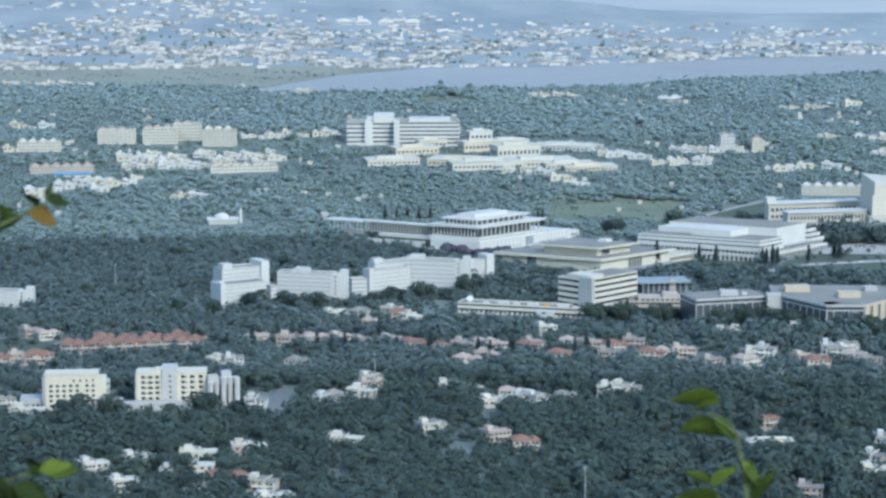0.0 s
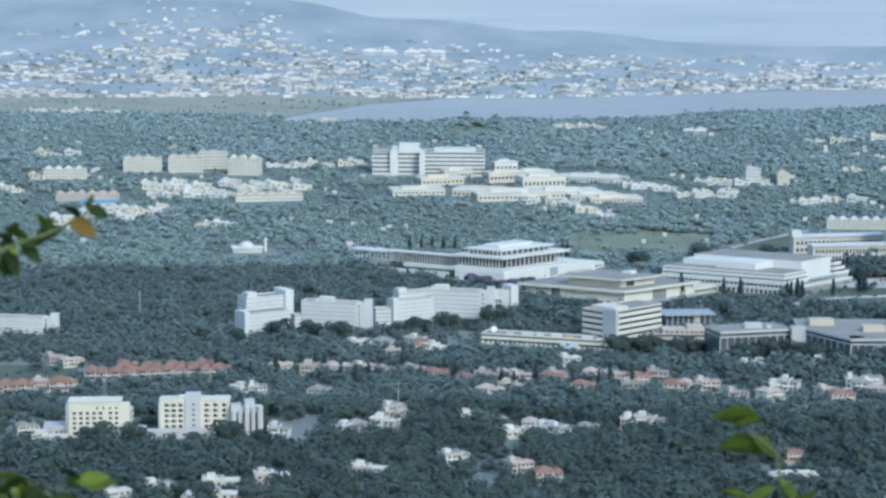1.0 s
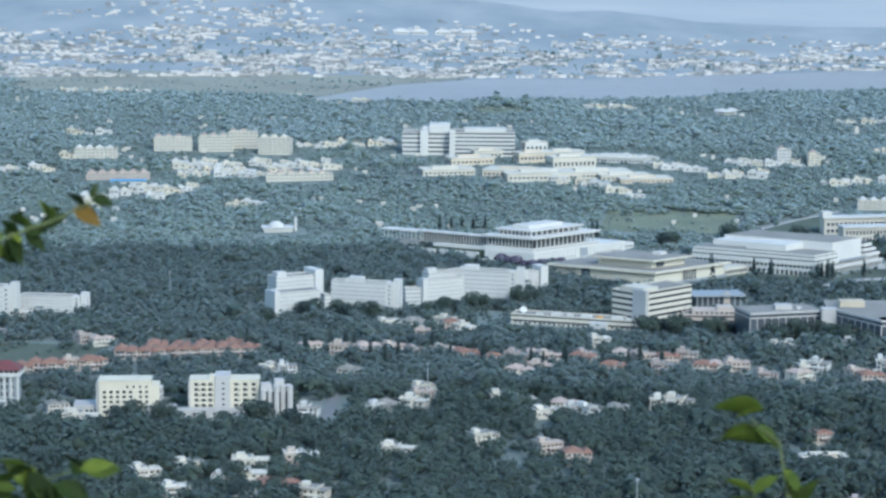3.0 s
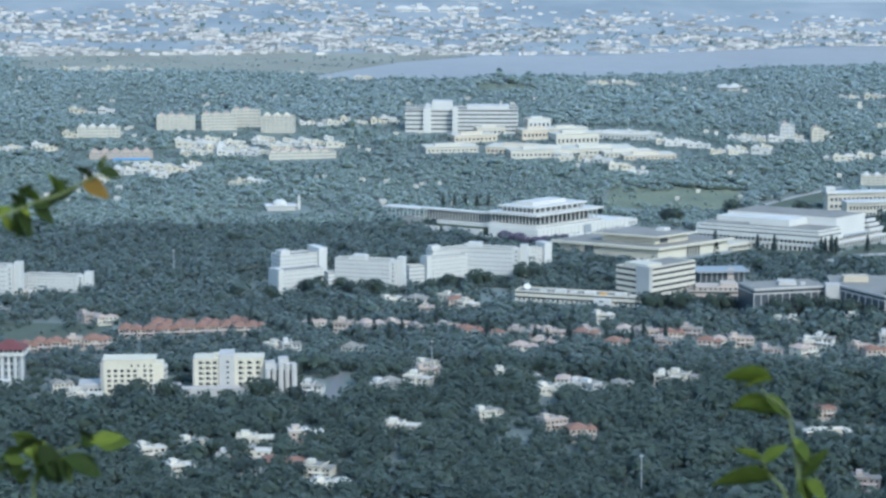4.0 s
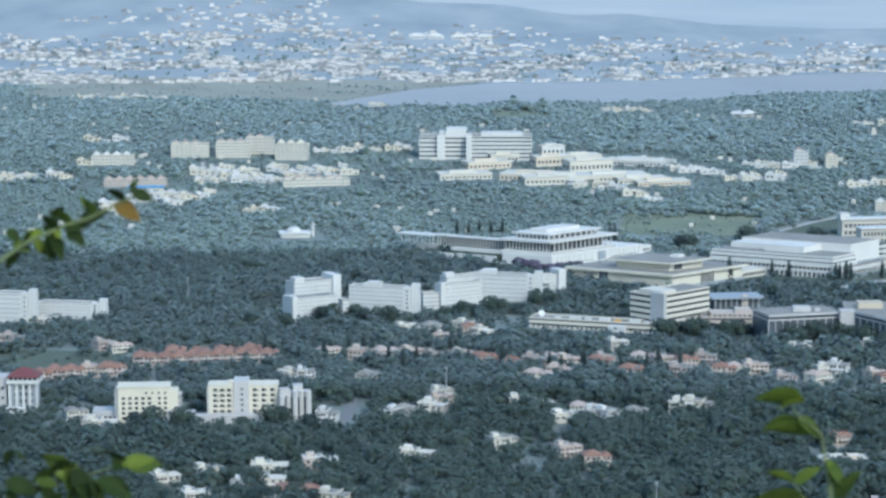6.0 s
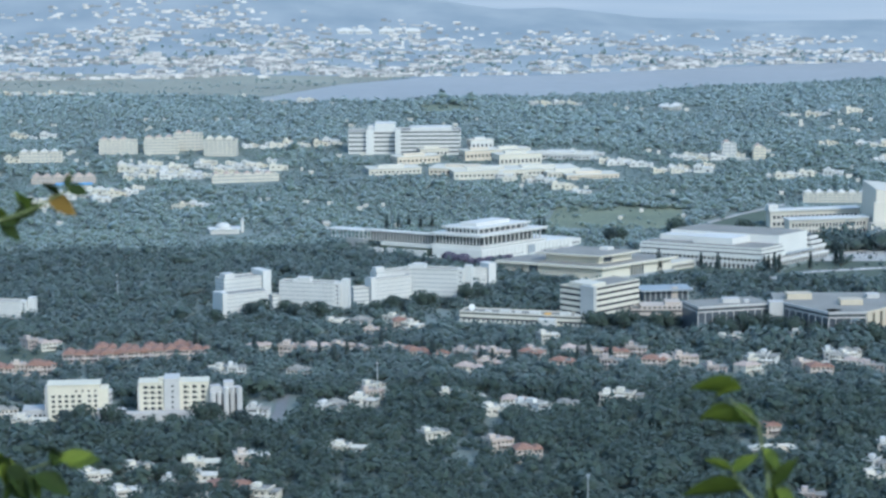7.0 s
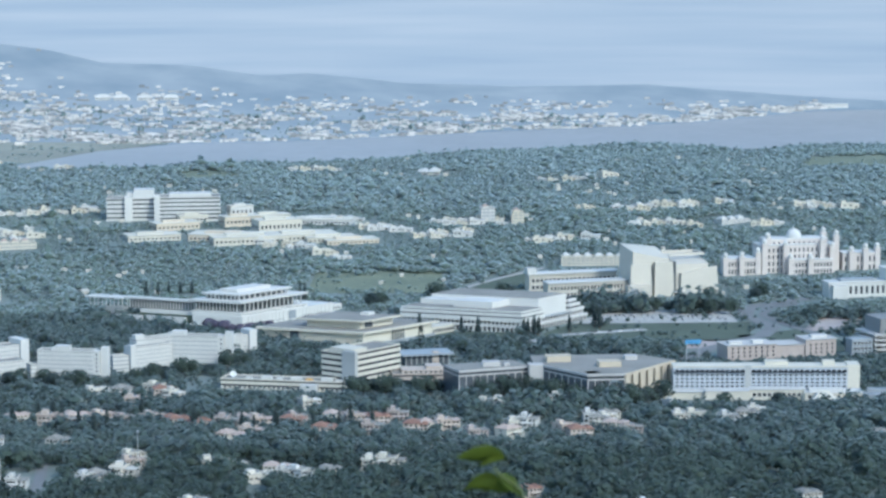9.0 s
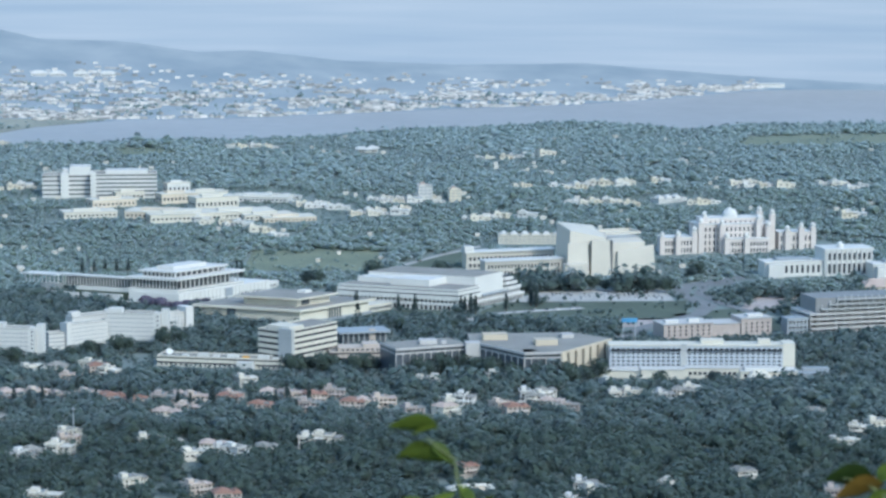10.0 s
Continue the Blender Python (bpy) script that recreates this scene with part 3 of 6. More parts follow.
def ministry(x, y, z, turn, W, D):
    t = thing("ministry_building", x, y, z, turn, "pale cream low ministry with deep flat eaves and ribbed fronts", "government building")
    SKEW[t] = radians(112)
    boxes("wall", [(3, 3, 0, W - 3, D - 3, 12.5)], M_STONE, t)
    boxes("plinth", [(1, 1, 0, W - 1, D - 1, 2.6)], M_SHADE, t)
    boxes("flat_eave", [(-1, -1, 12.5, W + 1, D + 1, 14.6)], M_STONE, t, "deep pale flat eaves")
    boxes("roof", [(1, 1, 14.6, W - 1, D - 1, 14.8)], M_ROOF, t)
    columns(t, "y", 6, D * 0.62, 30, 4, 12.5, 0.7, 2.7, M_STONE, "fin")
    columns(t, "y", D * 0.72, D - 5, 14, 4, 12.5, 0.7, 2.7, M_STONE, "fin")
    boxes("glazed_entrance", [(2.6, D * 0.63, 3, 3.2, D * 0.71, 12.4)], M_DGLASS, t)
    boxes("glazed_bay", [(W * 0.40, 2.6, 1, W * 0.58, 3.2, 12.4)], M_DGLASS, t)
    columns(t, "x", W * 0.40, W * 0.58, 6, 1, 12.4, 0.8, 2.4, M_STONE, "fin")
    boxes("upper_storey", [(W * 0.18, D * 0.16, 14.8, W * 0.62, D * 0.66, 21.5)], M_STONE, t)
    columns(t, "y", D * 0.18, D * 0.64, 26, 15, 21, 0.7, W * 0.18 - 0.2, M_STONE, "fin")
    boxes("glazed_bay", [(W * 0.24, D * 0.16 - 0.4, 15.5, W * 0.34, D * 0.16, 21)], M_DGLASS, t)
    boxes("flat_eave", [(W * 0.12, D * 0.10, 21.5, W * 0.66, D * 0.72, 23.0)], M_STONE, t)
    boxes("roof", [(W * .13, D * .11, 23.0, W * .65, D * .71, 23.2)], M_ROOF, t, "flat grey roof")
    boxes("stair_box", [(W * 0.5, D * 0.3, 23.0, W * 0.58, D * 0.38, 26)], M_WHITE, t)
    boxes("low_wing", [(W, 6, 0, W + 34, 26, 7)], M_STONE, t)
    windows(t, "x", W + 2, W + 33, 12, 2, 1.7, 3, 5.97)
    windows(t, "y", 8, D * 0.6, 16, 0.4, 2.0, 1.8, 0.97)
    keep_clear(x, y, turn, -4, -10, W + 34, D + 4)


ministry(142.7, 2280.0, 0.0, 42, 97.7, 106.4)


def six_storey(x, y, z, turn, W, D, H):
    t = thing("office_block", x, y, z, turn, "cream six-storey office block with ribbon windows", "office building")
    banded(t, 0, 6, 0, W, D, H, 6, M_CREAM2, M_GLASS, 0.58, 0.6)
    boxes("end_wall", [(-0.6, -0.5, 0, 3.0, 14, H + 3.0)], M_GREY, t, "grey blank end tower")
    boxes("end_wall", [(3.0, 1.5, 0, 6.0, 13, H + 1.2)], M_CREAM2, t)
    boxes("plant_room", [(8, 9, H, 26, D - 3, H + 3)], M_CREAM2, t)
    keep_clear(x, y, turn, -3, -6, W + 4, D + 3)


M_CREAM2 = material("pale_cream_render", (0.58, 0.54, 0.455), 0.8, 0.08, 0.05, 0.9, 0.1)
six_storey(121.6, 2064.1, 0.0, 46, 66.4, 36.6, 29.4)


def low_wing(x, y, z, turn, w, d, h):
    t = thing("office_wing", x, y, z, turn, "low white two-storey office wing with cluttered flat roof", "office building")
    banded(t, 0, 0, 0, w, d, h, 2, M_CREAM2, M_GLASS, 0.62, 0.5)
    windows(t, "x", 2, w - 2, int(w / 4.2), h * 0.12, 1.8, 1.5, -0.02)
    boxes("porch", [(w * 0.60, -7, 0, w * 0.72, 0, h * 0.8)], M_WHITE, t)
    for k in range(7):
        u = w * (0.18 + 0.11 * k)
        boxes("roof_box", [(u, 3 + k % 3, h, u + 5 + k % 2 * 4, 7 + k % 3, h + 1.5 + k % 2)], M_WHITE if k != 4 else M_ORANGE, t)
    keep_clear(x, y, turn, -3, -10, w + 3, d + 8)
    dish = thing("satellite_dish", x + math.cos(radians(turn)) * 9 - math.sin(radians(turn)) * 5, y + math.sin(radians(turn)) * 9 + math.cos(radians(turn)) * 5, z + h, turn,
                 "white satellite dish on an office roof", "satellite dish")
    bm = bmesh.new()
    lathe(bm, [(0.1, 0.9), (1.4, 1.1), (2.3, 1.6), (2.9, 2.4), (2.8, 2.45)], 0, 0, 16)
    d_ = part("reflector", bm, M_WHITE, dish)
    d_.matrix_local = Matrix.Translation((0, 0, 2.6)) @ Euler((radians(55), 0, radians(30))).to_matrix().to_4x4()
    boxes("mount", [(-0.25, -0.25, 0, 0.25, 0.25, 3.0), (-0.9, -0.9, 0, 0.9, 0.9, 0.3)], M_METAL, dish)


low_wing(11.3, 2087.9, 0.0, -17.1, 116.2, 20, 8.0)


def brown_block(x, y, z, turn, w, d):
    t = thing("office_block", x, y, z, turn, "pinkish-brown stepped low office block", "office building")
    banded(t, 0, 0, 0, w, d, 8.4, 2, M_PINKTAN, M_GLASS, 0.6, 0.6)
    boxes("upper_floor", [(w * 0.15, 3, 8.4, w * 0.85, d - 2, 12.0)], M_PINKTAN, t)
    windows(t, "x", w * 0.18, w * 0.82, 8, 9.3, 2.2, 1.6, 2.97)
    boxes("upper_floor", [(w * 0.55, 5, 12.0, w * 0.8, d - 4, 14.6)], M_PINKTAN, t)
    boxes("balcony", [(w * 0.25, -2.0, 3.6, w * 0.75, 0, 4.6)], M_PINKTAN, t)
    keep_clear(x, y, turn, -3, -8, w + 3, d + 3)


M_PINKTAN = material("pinkish_render", (0.48, 0.41, 0.35), 0.85, 0.12, 0.06, 0.9, 0.15)
brown_block(154.6, 2087.9, 0.0, -0.0, 51.8, 24)


def glass_pavilion(x, y, z, turn, w, d):
    t = thing("office_block", x, y, z, turn, "dark glazed pavilion with a pale overhanging roof", "office building")
    boxes("glazed_core", [(0, 0, 0, w, d, 11)], M_DGLASS, t)
    columns(t, "x", 0, w, 9, 0, 11, 0.9, -0.3, M_GREY)
    boxes("roof", [(-4, -4, 11, w + 4, d + 4, 12.6)], M_SHADE, t, "pale overhanging roof")
    boxes("stair_box", [(w * 0.62, -1, 0, w * 0.76, 3, 14)], M_PINKTAN, t)
    keep_clear(x, y, turn, -5, -8, w + 5, d + 5)


glass_pavilion(172.1, 2168.3, 0.0, 8.7, 38.1, 20)


def glass_offices(x, y, z, turn):
    """A broad dark-glazed office building, its front folded in three stretches, with pale fins and a tan stone end."""
    t = thing("office_complex", x, y, z, turn, "dark-glazed offices with pale vertical fins and flat grey roof", "office building")
    H = 25.0
    # local x runs along the front, from the stone end's corner back to the far wing
    def stretch(x0, y0, x1, y1, depth, n, name, h=H):
        holder = boxes(name, [(0, 0.6, 0, math.hypot(x1 - x0, y1 - y0), depth, h - 5)], M_DGLASS, t)
        tr = math.atan2(y1 - y0, x1 - x0)
        holder.matrix_local = pose(x0, y0, 0, 0, 0, math.degrees(tr))
        L = math.hypot(x1 - x0, y1 - y0)
        me = unit_mesh("fin" + M_GREYPALE.name, [M_GREYPALE], column_shape)
        for i in range(n + 1):
            piece("fin", me, holder, (i * L / n, 0.3, 0), (0.6, 0.9, h - 5))
        boxes("attic_band", [(0, 0, h - 5, L, depth, h - 4), (0, -0.6, h - 1.6, L, depth, h)], M_GREYPALE, holder)
        boxes("attic_glazing", [(0.2, 1.2, h - 4, L - 0.2, depth, h - 1.6)], M_DGLASS, holder)
        boxes("roof", [(0.5, 0.5, h, L - 0.5, depth - 0.5, h + 0.15)], M_ROOF, holder, "flat grey roof")
        return holder
    stretch(0, 0, 30, 0, 16, 5, "front_bay")
    stretch(-28, 50, 0, 0, 16, 7, "front_bay")
    stretch(-98, 40, -38, 56, 34, 10, "front_bay", H - 1.5)
    boxes("core_tower", [(-39, 49, 0, -27, 60, H + 0.5)], M_GREYPALE, t)
    bm = bmesh.new()
    plan = ((2, 3), (30, 2), (84, 62), (58, 96), (-30, 100), (-34, 58), (-26, 52))
    lo = [bm.verts.new((px, py, 0)) for px, py in plan]
    hi = [bm.verts.new((px, py, H - .3)) for px, py in plan]
    for k in range(len(plan)):
        q = (k + 1) % len(plan)
        bm.faces.new((lo[k], lo[q], hi[q], hi[k]))
    bm.faces.new(hi).material_index = 1
    part("main_body", bm, [M_DGLASS, M_ROOF], t, "dark-glazed main body with flat grey roof")
    end = boxes("stone_end", [(k * 11.8, -1.0, 0, k * 11.8 + 7.6, 0.6, H - 2) for k in range(7)] + [(0, -.7, 8, 80, .5, 9.4), (0, -.9, H - 2, 80, .6, H)], M_TAN, t, "warm tan stone end wall with dark slits")
    end.matrix_local = pose(30.2, 0, 0, 0, 0, 48)
    boxes("roof_box", [(16, 34, H - .3, 34, 46, H + 4.2)], M_TAN, t)
    boxes("roof_box", [(-22, 64, H - .3, -2, 76, H + 4.6)], M_TAN, t)
    boxes("roof_box", [(44, 66, H - .3, 54, 76, H + 3)], M_GREYPALE, t)
    boxes("roof_box", [(-76, 56, H - 1.4, -62, 66, H + 2.4), (-58, 58, H - 1.4, -54, 62, H + 1)], M_GREYPALE, t)
    keep_clear(x, y, turn, -100, 26, -30, 100)
    keep_clear(x, y, turn, -34, -8, 88, 100)


M_GREYPALE = material("pale_grey_concrete", (0.46, 0.44, 0.42), 0.85, 0.12, 0.05, 0.8, 0.15)
glass_offices(302.3, 1978.8, 0.0, 2)


def hotel(x, y, z, turn, W):
    t = thing("hotel", x, y, z, turn, "long five-storey hotel slab with blue-grey windowed front", "hotel")
    H = 23.6
    D = 17
    boxes("wall", [(0, 0, 0, W, D, H)], M_HOTEL, t, "blue-grey panelled front")
    boxes("end_wall", [(W, -0.4, 0, W + 10.0, D + 1, H + 2.4)], M_CREAM2, t, "blank cream end wall")
    boxes("roof", [(-0.5, -0.8, H, W, D + 0.5, H + 1.2)], M_CREAM2, t)
    n1, n2 = 14, 18
    s1 = W * 0.41
    for r in range(5):
        z0 = 4.2 + r * 3.1
        windows(t, "x", 1, s1, n1, z0, 2.5, 1.5, -0.02, M_WHITE)
        windows(t, "x", s1 + 5, W - 0.5, n2, z0, 2.5, 1.5, -0.02, M_WHITE)
    boxes("service_shaft", [(s1, -1.0, 0, s1 + 5, 0, H + 1.5)], M_GREY, t)
    # hooded arches of the top floor
    def hood(bm):
        add_box(bm, -0.5, -1.4, 0.0, 0.5, 0, 0.12, 1)
        lathe_pts = [(0.5 * math.cos(k * math.pi / 8), 0.12 + 0.5 * math.sin(k * math.pi / 8)) for k in range(9)]
        f = [bm.verts.new((px, -1.6, pz)) for px, pz in lathe_pts]
        g = [bm.verts.new((px, 0, pz)) for px, pz in lathe_pts]
        bm.faces.new(f).material_index = 1
        for k in range(8):
            bm.faces.new((f[k + 1], f[k], g[k], g[k + 1]))
    me = unit_mesh("hood", [M_WHITE, M_GLASS], hood)
    for a0, a1, n in ((1, s1, n1), (s1 + 5, W - 0.5, n2)):
        for i in range(n):
            piece("arched_hood", me, t, (a0 + (i + 0.5) * (a1 - a0) / n, 0, H - 4.2), (4.1, 1, 4.6))
    boxes("plant_room", [(W * 0.53, 4, H + 1.2, W * 0.66, 13, H + 4.5), (W * 0.86, 4, H + 1.2, W * 0.93, 11, H + 5)], M_CREAM2, t)
    boxes("ground_floor", [(1, -6, 0, W * 0.5, 0, 5.5)], M_CREAM2, t)
    windows(t, "x", 3, W * 0.48, 12, 1.2, 2.8, 3, -6.02)
    keep_clear(x, y, turn, -4, -32, W + 24, D + 5)
    p = thing("hotel_annexe", x, y, z, turn, "low cream hotel annexe with stepped flat roofs", "hotel annexe")
    boxes("wall", [(-14, -16, 0, 24, -7, 6), (24, -20, 0, 60, -7, 7.5), (60, -18, 0, 104, -7, 8.5), (104, -22, 0, 150, -4, 6.5)], M_CREAM2, p)
    boxes("roof", [(-15, -17, 6, 25, -6.5, 6.6), (24, -21, 7.5, 60, -6.5, 8.1), (60, -19, 8.5, 105, -6.5, 9.1), (104, -23, 6.5, 151, -3, 7.2), (108, -20, 7.2, 136, -8, 9.2)], M_WHITE, p)
    windows(p, "x", 62, 102, 10, 3, 2.6, 2.6, -18.02)
    windows(p, "x", 106, 148, 9, 2, 2.6, 2.6, -22.02)
    hip("tent_roof", 110, -34, 3.5, 128, -23, 6, M_CREAM2, p)
    boxes("post", [(110, -34, 0, 111, -33, 3.3), (127, -34, 0, 128, -33, 3.3)], M_WHITE, p)
    boxes("terrace", [(150, -10, 0, 178, 2, 3.0), (158, 2, 0, 180, 8, 5.6)], M_SHADE, p)


M_HOTEL = material("blue_grey_panel", (0.42, 0.45, 0.50), 0.7, 0.1, 0.05, 0.9, 0.1)
hotel(377.8, 2012.8, 0.0, -6.1, 141.4)


def court(x, y, z, turn):
    """A massive white court house: leaning blank masses over a low arcaded wing."""
    t = thing("court_house", x, y, z, turn, "massive cream-white court house with sloped blank walls", "court house")
    def slope_mass(name, x0, y0, x1, y1, z0, za, zb, zc, zd):
        bm = bmesh.new()
        v = [bm.verts.new(p) for p in ((x0, y0, z0), (x1, y0, z0), (x1, y1, z0), (x0, y1, z0), (x0 + 1, y0 + 1.5, za), (x1 - 1, y0 + 1.5, zb), (x1 - 1, y1, zc), (x0 + 1, y1, zd))]
        for f in ((0, 3, 2, 1), (4, 5, 6, 7), (0, 1, 5, 4), (1, 2, 6, 5), (2, 3, 7, 6), (3, 0, 4, 7)):
            bm.faces.new([v[i] for i in f])
        return part(name, bm, M_COURT, t, "blank sloped stone mass")
    slope_mass("west_mass", 0, 0, 42, 40, 0, 47, 38, 47, 52)
    slope_mass("west_step", -4, -5, 20, 0, 0, 34, 34, 34, 34)
    slope_mass("centre_wall", 22, -6, 44, 0, 0, 36, 36, 36, 36)
    slope_mass("east_mass", 46, -4, 84, 42, 0, 33, 33, 41, 41)
    slope_mass("east_step", 50, -9, 92, -4, 0, 24, 30, 30, 24)
    slope_mass("east_low", 84, -6, 94, 30, 0, 20, 20, 20, 20)
    boxes("slot", [(21, -1.2, 4, 22, 0.5, 32), (43.9, -5.0, 4, 46, 0.2, 36)], M_DGLASS, t)
    boxes("roof_frame", [(44, 10, 40, 84, 12, 42.5), (44, 36, 40, 84, 38, 42.5), (82, 12, 40, 84, 36, 42.5)], M_COURT, t)
    boxes("forecourt", [(-10, -14, 0, 16, -5, 14)], M_COURT, t)
    boxes("portal", [(-8, -14.5, 0, 0, -14, 11)], M_SHADE, t)
    boxes("low_wing", [(-90, 6, 0, -4, 22, 17)], M_COURT, t)
    boxes("wing_eave", [(-91, 4, 17, -4, 23, 18.4)], M_WHITE, t)
    windows(t, "x", -88, -8, 22, 10, 2.0, 4.0, 5.97)
    windows(t, "x", -88, -8, 22, 3, 2.0, 4.0, 5.97)
    boxes("rear_wing", [(-88, 70, 0, 10, 84, 18)], M_COURT, t)
    windows(t, "x", -86, 8, 20, 10, 3.0, 3.5, 69.97)
    windows(t, "x", -86, 8, 20, 3, 3.0, 3.5, 69.97)
    boxes("rear_eave", [(-90, 68, 18, 11, 85, 19.5)], M_WHITE, t)
    boxes("water_tank", [(-90, 70, 18, -80, 80, 25)], M_WHITE, t)
    keep_clear(x, y, turn, -94, -16, 98, 86)


M_COURT = material("cream_marble", (0.53, 0.49, 0.42), 0.6, 0.08, 0.05, 0.8, 0.12)
court(438.2, 2566.2, 1.2, 12)


def domed_palace(x, y, z, turn):
    t = thing("domed_palace", x, y, z, turn, "pale pinkish palace with domed corner turrets and arched bays", "palace")
    def turret(cx, cy, h, r=3.2):
        g = boxes("turret", [(cx - r, cy - r, 0, cx + r, cy + r, h), (cx - r * 1.25, cy - r * 1.25, h, cx + r * 1.25, cy + r * 1.25, h + 0.9)], M_PALACE, t)
        bm = bmesh.new()
        lathe(bm, [(r * .8, h + .9), (r * .85, h + 2.4), (r * 1.0, h + 3.2), (r * 1.0, h + 4.2), (r * .8, h + 5.6), (r * .4, h + 6.6), (r * .1, h + 7.4), (0.1, h + 8.6)], cx, cy, 12)
        part("dome", bm, M_WHITE, g, "white dome")
    def block(x0, y0, x1, y1, h, floors, n):
        boxes("wall", [(x0, y0, 0, x1, y1, h)], M_PALACE, t)
        boxes("cornice", [(x0 - .6, y0 - .6, h, x1 + .6, y1 + .6, h + 1.2)], M_WHITE, t)
        for f in range(floors):
            windows(t, "x", x0 + 1, x1 - 1, n, 2 + f * (h - 2) / floors, 2.2, (h - 2) / floors * 0.62, y0 - 0.03)
    block(6, 0, 44, 26, 19, 2, 9)
    block(52, 4, 148, 40, 33, 4, 17)
    block(84, -12, 138, 4, 17, 2, 13)
    block(60, 14, 140, 38, 39, 5, 12)
    block(156, 2, 200, 26, 22, 2, 8)
    for cx, cy, h in ((4, 0, 20), (24, -2, 21), (46, 2, 25), (54, 2, 35), (62, 12, 41), (80, -2, 33), (84, -10, 18), (108, -14, 18), (140, -2, 30), (148, 6, 43), (128, 0, 38), (140, 30, 44), (166, 0, 24), (184, 0, 27), (201, 4, 27)):
        turret(cx, cy, h)
    t.scale = (.885, .9, .93)
    bm = bmesh.new()
    lathe(bm, [(9, 39), (9.4, 42), (8.8, 45), (6.5, 48), (3, 50), (0.4, 51.5), (0.2, 54)], 100, 26, 20)
    part("great_dome", bm, M_WHITE, t, "large white central dome")
    keep_clear(x, y, turn, 0, -20, 206, 42)


M_PALACE = material("pinkish_white_render", (0.58, 0.52, 0.48), 0.8, 0.08, 0.05, 0.9, 0.12)
domed_palace(555.9, 2682.5, 6.1, 6)


def classical(x, y, z, turn, w):
    t = thing("museum", x, y, z, turn, "white classical building with tall piers and small dome", "public building")
    boxes("wall", [(0, 4, 0, w * 0.55, 24, 15), (w * 0.55, 0, 0, w, 30, 27)], M_MARBLE, t)
    boxes("cornice", [(-1, 3, 15, w * 0.55, 25, 16.6), (w * 0.55 - 1, -1, 27, w + 1, 31, 29)], M_WHITE, t)
    windows(t, "x", w * 0.57, w * 0.99, 9, 17, 2.6, 7, -0.03)
    windows(t, "x", w * 0.57, w * 0.99, 9, 3, 2.6, 10, -0.03)
    windows(t, "x", 3, w * 0.53, 10, 4, 2.8, 8, 3.97)
    columns(t, "x", w * 0.57, w * 0.99, 10, 0, 27, 1.3, -0.5, M_WHITE, "pier")
    boxes("portico", [(2, -4, 0, 18, 4, 14)], M_WHITE, t)
    boxes("vault_roof", [(14, 8, 16.6, w * 0.45, 20, 19)], M_SHADE, t)
    bm = bmesh.new()
    lathe(bm, [(3.6, 29), (3.8, 31), (3.2, 33), (1.5, 34.5), (0.2, 35.5)], w * 0.72, 10, 14)
    part("dome", bm, M_WHITE, t, "small white dome")
    keep_clear(x, y, turn, -3, -8, w + 3, 34)


classical(637.3, 2531.5, 1.4, 5.2, 115.9)
classical(744.4, 2505.2, 1.5, 4.4, 103.4)


def shell(x, y, z, turn):
    """A concrete frame going up, its slabs open to the air."""
    t = thing("building_shell", x, y, z, turn, "unfinished grey concrete frame with open floor slabs", "construction")
    W, D, n = 150, 45, 8
    for i in range(n):
        x0 = 0 if i < 5 else (12 + (i - 5) * 8)
        boxes("floor_slab", [(x0, i * 0.6, i * 4.2, W, D, i * 4.2 + (1.5 if i < 5 else 0.8))], M_GREYPALE if i < 5 else M_GREY, t)
        columns(t, "x", x0 + 1, W - 1, 19, i * 4.2 + 0.5, i * 4.2 + 4.2, 0.8, i * 0.6 + 2, M_GREY)
    boxes("inner_core", [(8, 8, 0, W - 4, D - 4, n * 4.2 - 2)], M_DKGREY, t)
    boxes("stair_block", [(-22, 2, 0, -2, 16, 15.5)], M_SHADE, t)
    windows(t, "x", -21, -3, 5, 10.5, 2.4, 2.4, 1.97)
    windows(t, "x", -21, -3, 5, 5.5, 2.4, 2.4, 1.97)
    windows(t, "x", -21, -3, 5, 1, 2.4, 2.4, 1.97)
    keep_clear(x, y, turn, -26, -6, W + 4, D + 4)


shell(593.3, 2189.2, 0.0, 10)


def brick_offices(x, y, z, turn, w):
    t = thing("brick_building", x, y, z, turn, "pinkish brick offices with pale roof structures", "office building")
    boxes("wall", [(0, 0, 0, w * 0.45, 26, 13), (w * 0.45, 4, 0, w * 0.72, 28, 11), (w * 0.72, 2, 0, w, 26, 15)], M_BRICK, t)
    boxes("roof", [(-1, -1, 13, w * 0.45, 27, 13.6), (w * 0.45, 3, 11, w * 0.72, 29, 11.6), (w * 0.72, 1, 15, w + 1, 27, 15.6)], M_GREYPALE, t)
    for z0 in (2.5, 6.0, 9.5):
        windows(t, "x", 2, w * 0.44, 8, z0, 1.6, 2.2, -0.03, M_BRICK)
        windows(t, "x", w * 0.74, w - 1, 5, z0, 1.6, 2.2, 1.97, M_BRICK)
    boxes("tank", [(4, 6, 13.6, 16, 14, 16), (26, 6, 13.6, 36, 12, 16.5), (w * 0.8, 8, 15.6, w * 0.94, 16, 18)], M_WHITE, t)
    keep_clear(x, y, turn, -3, -3, w + 3, 30)


brick_offices(456.7, 2175.8, 0.0, 9.8, 104.0)


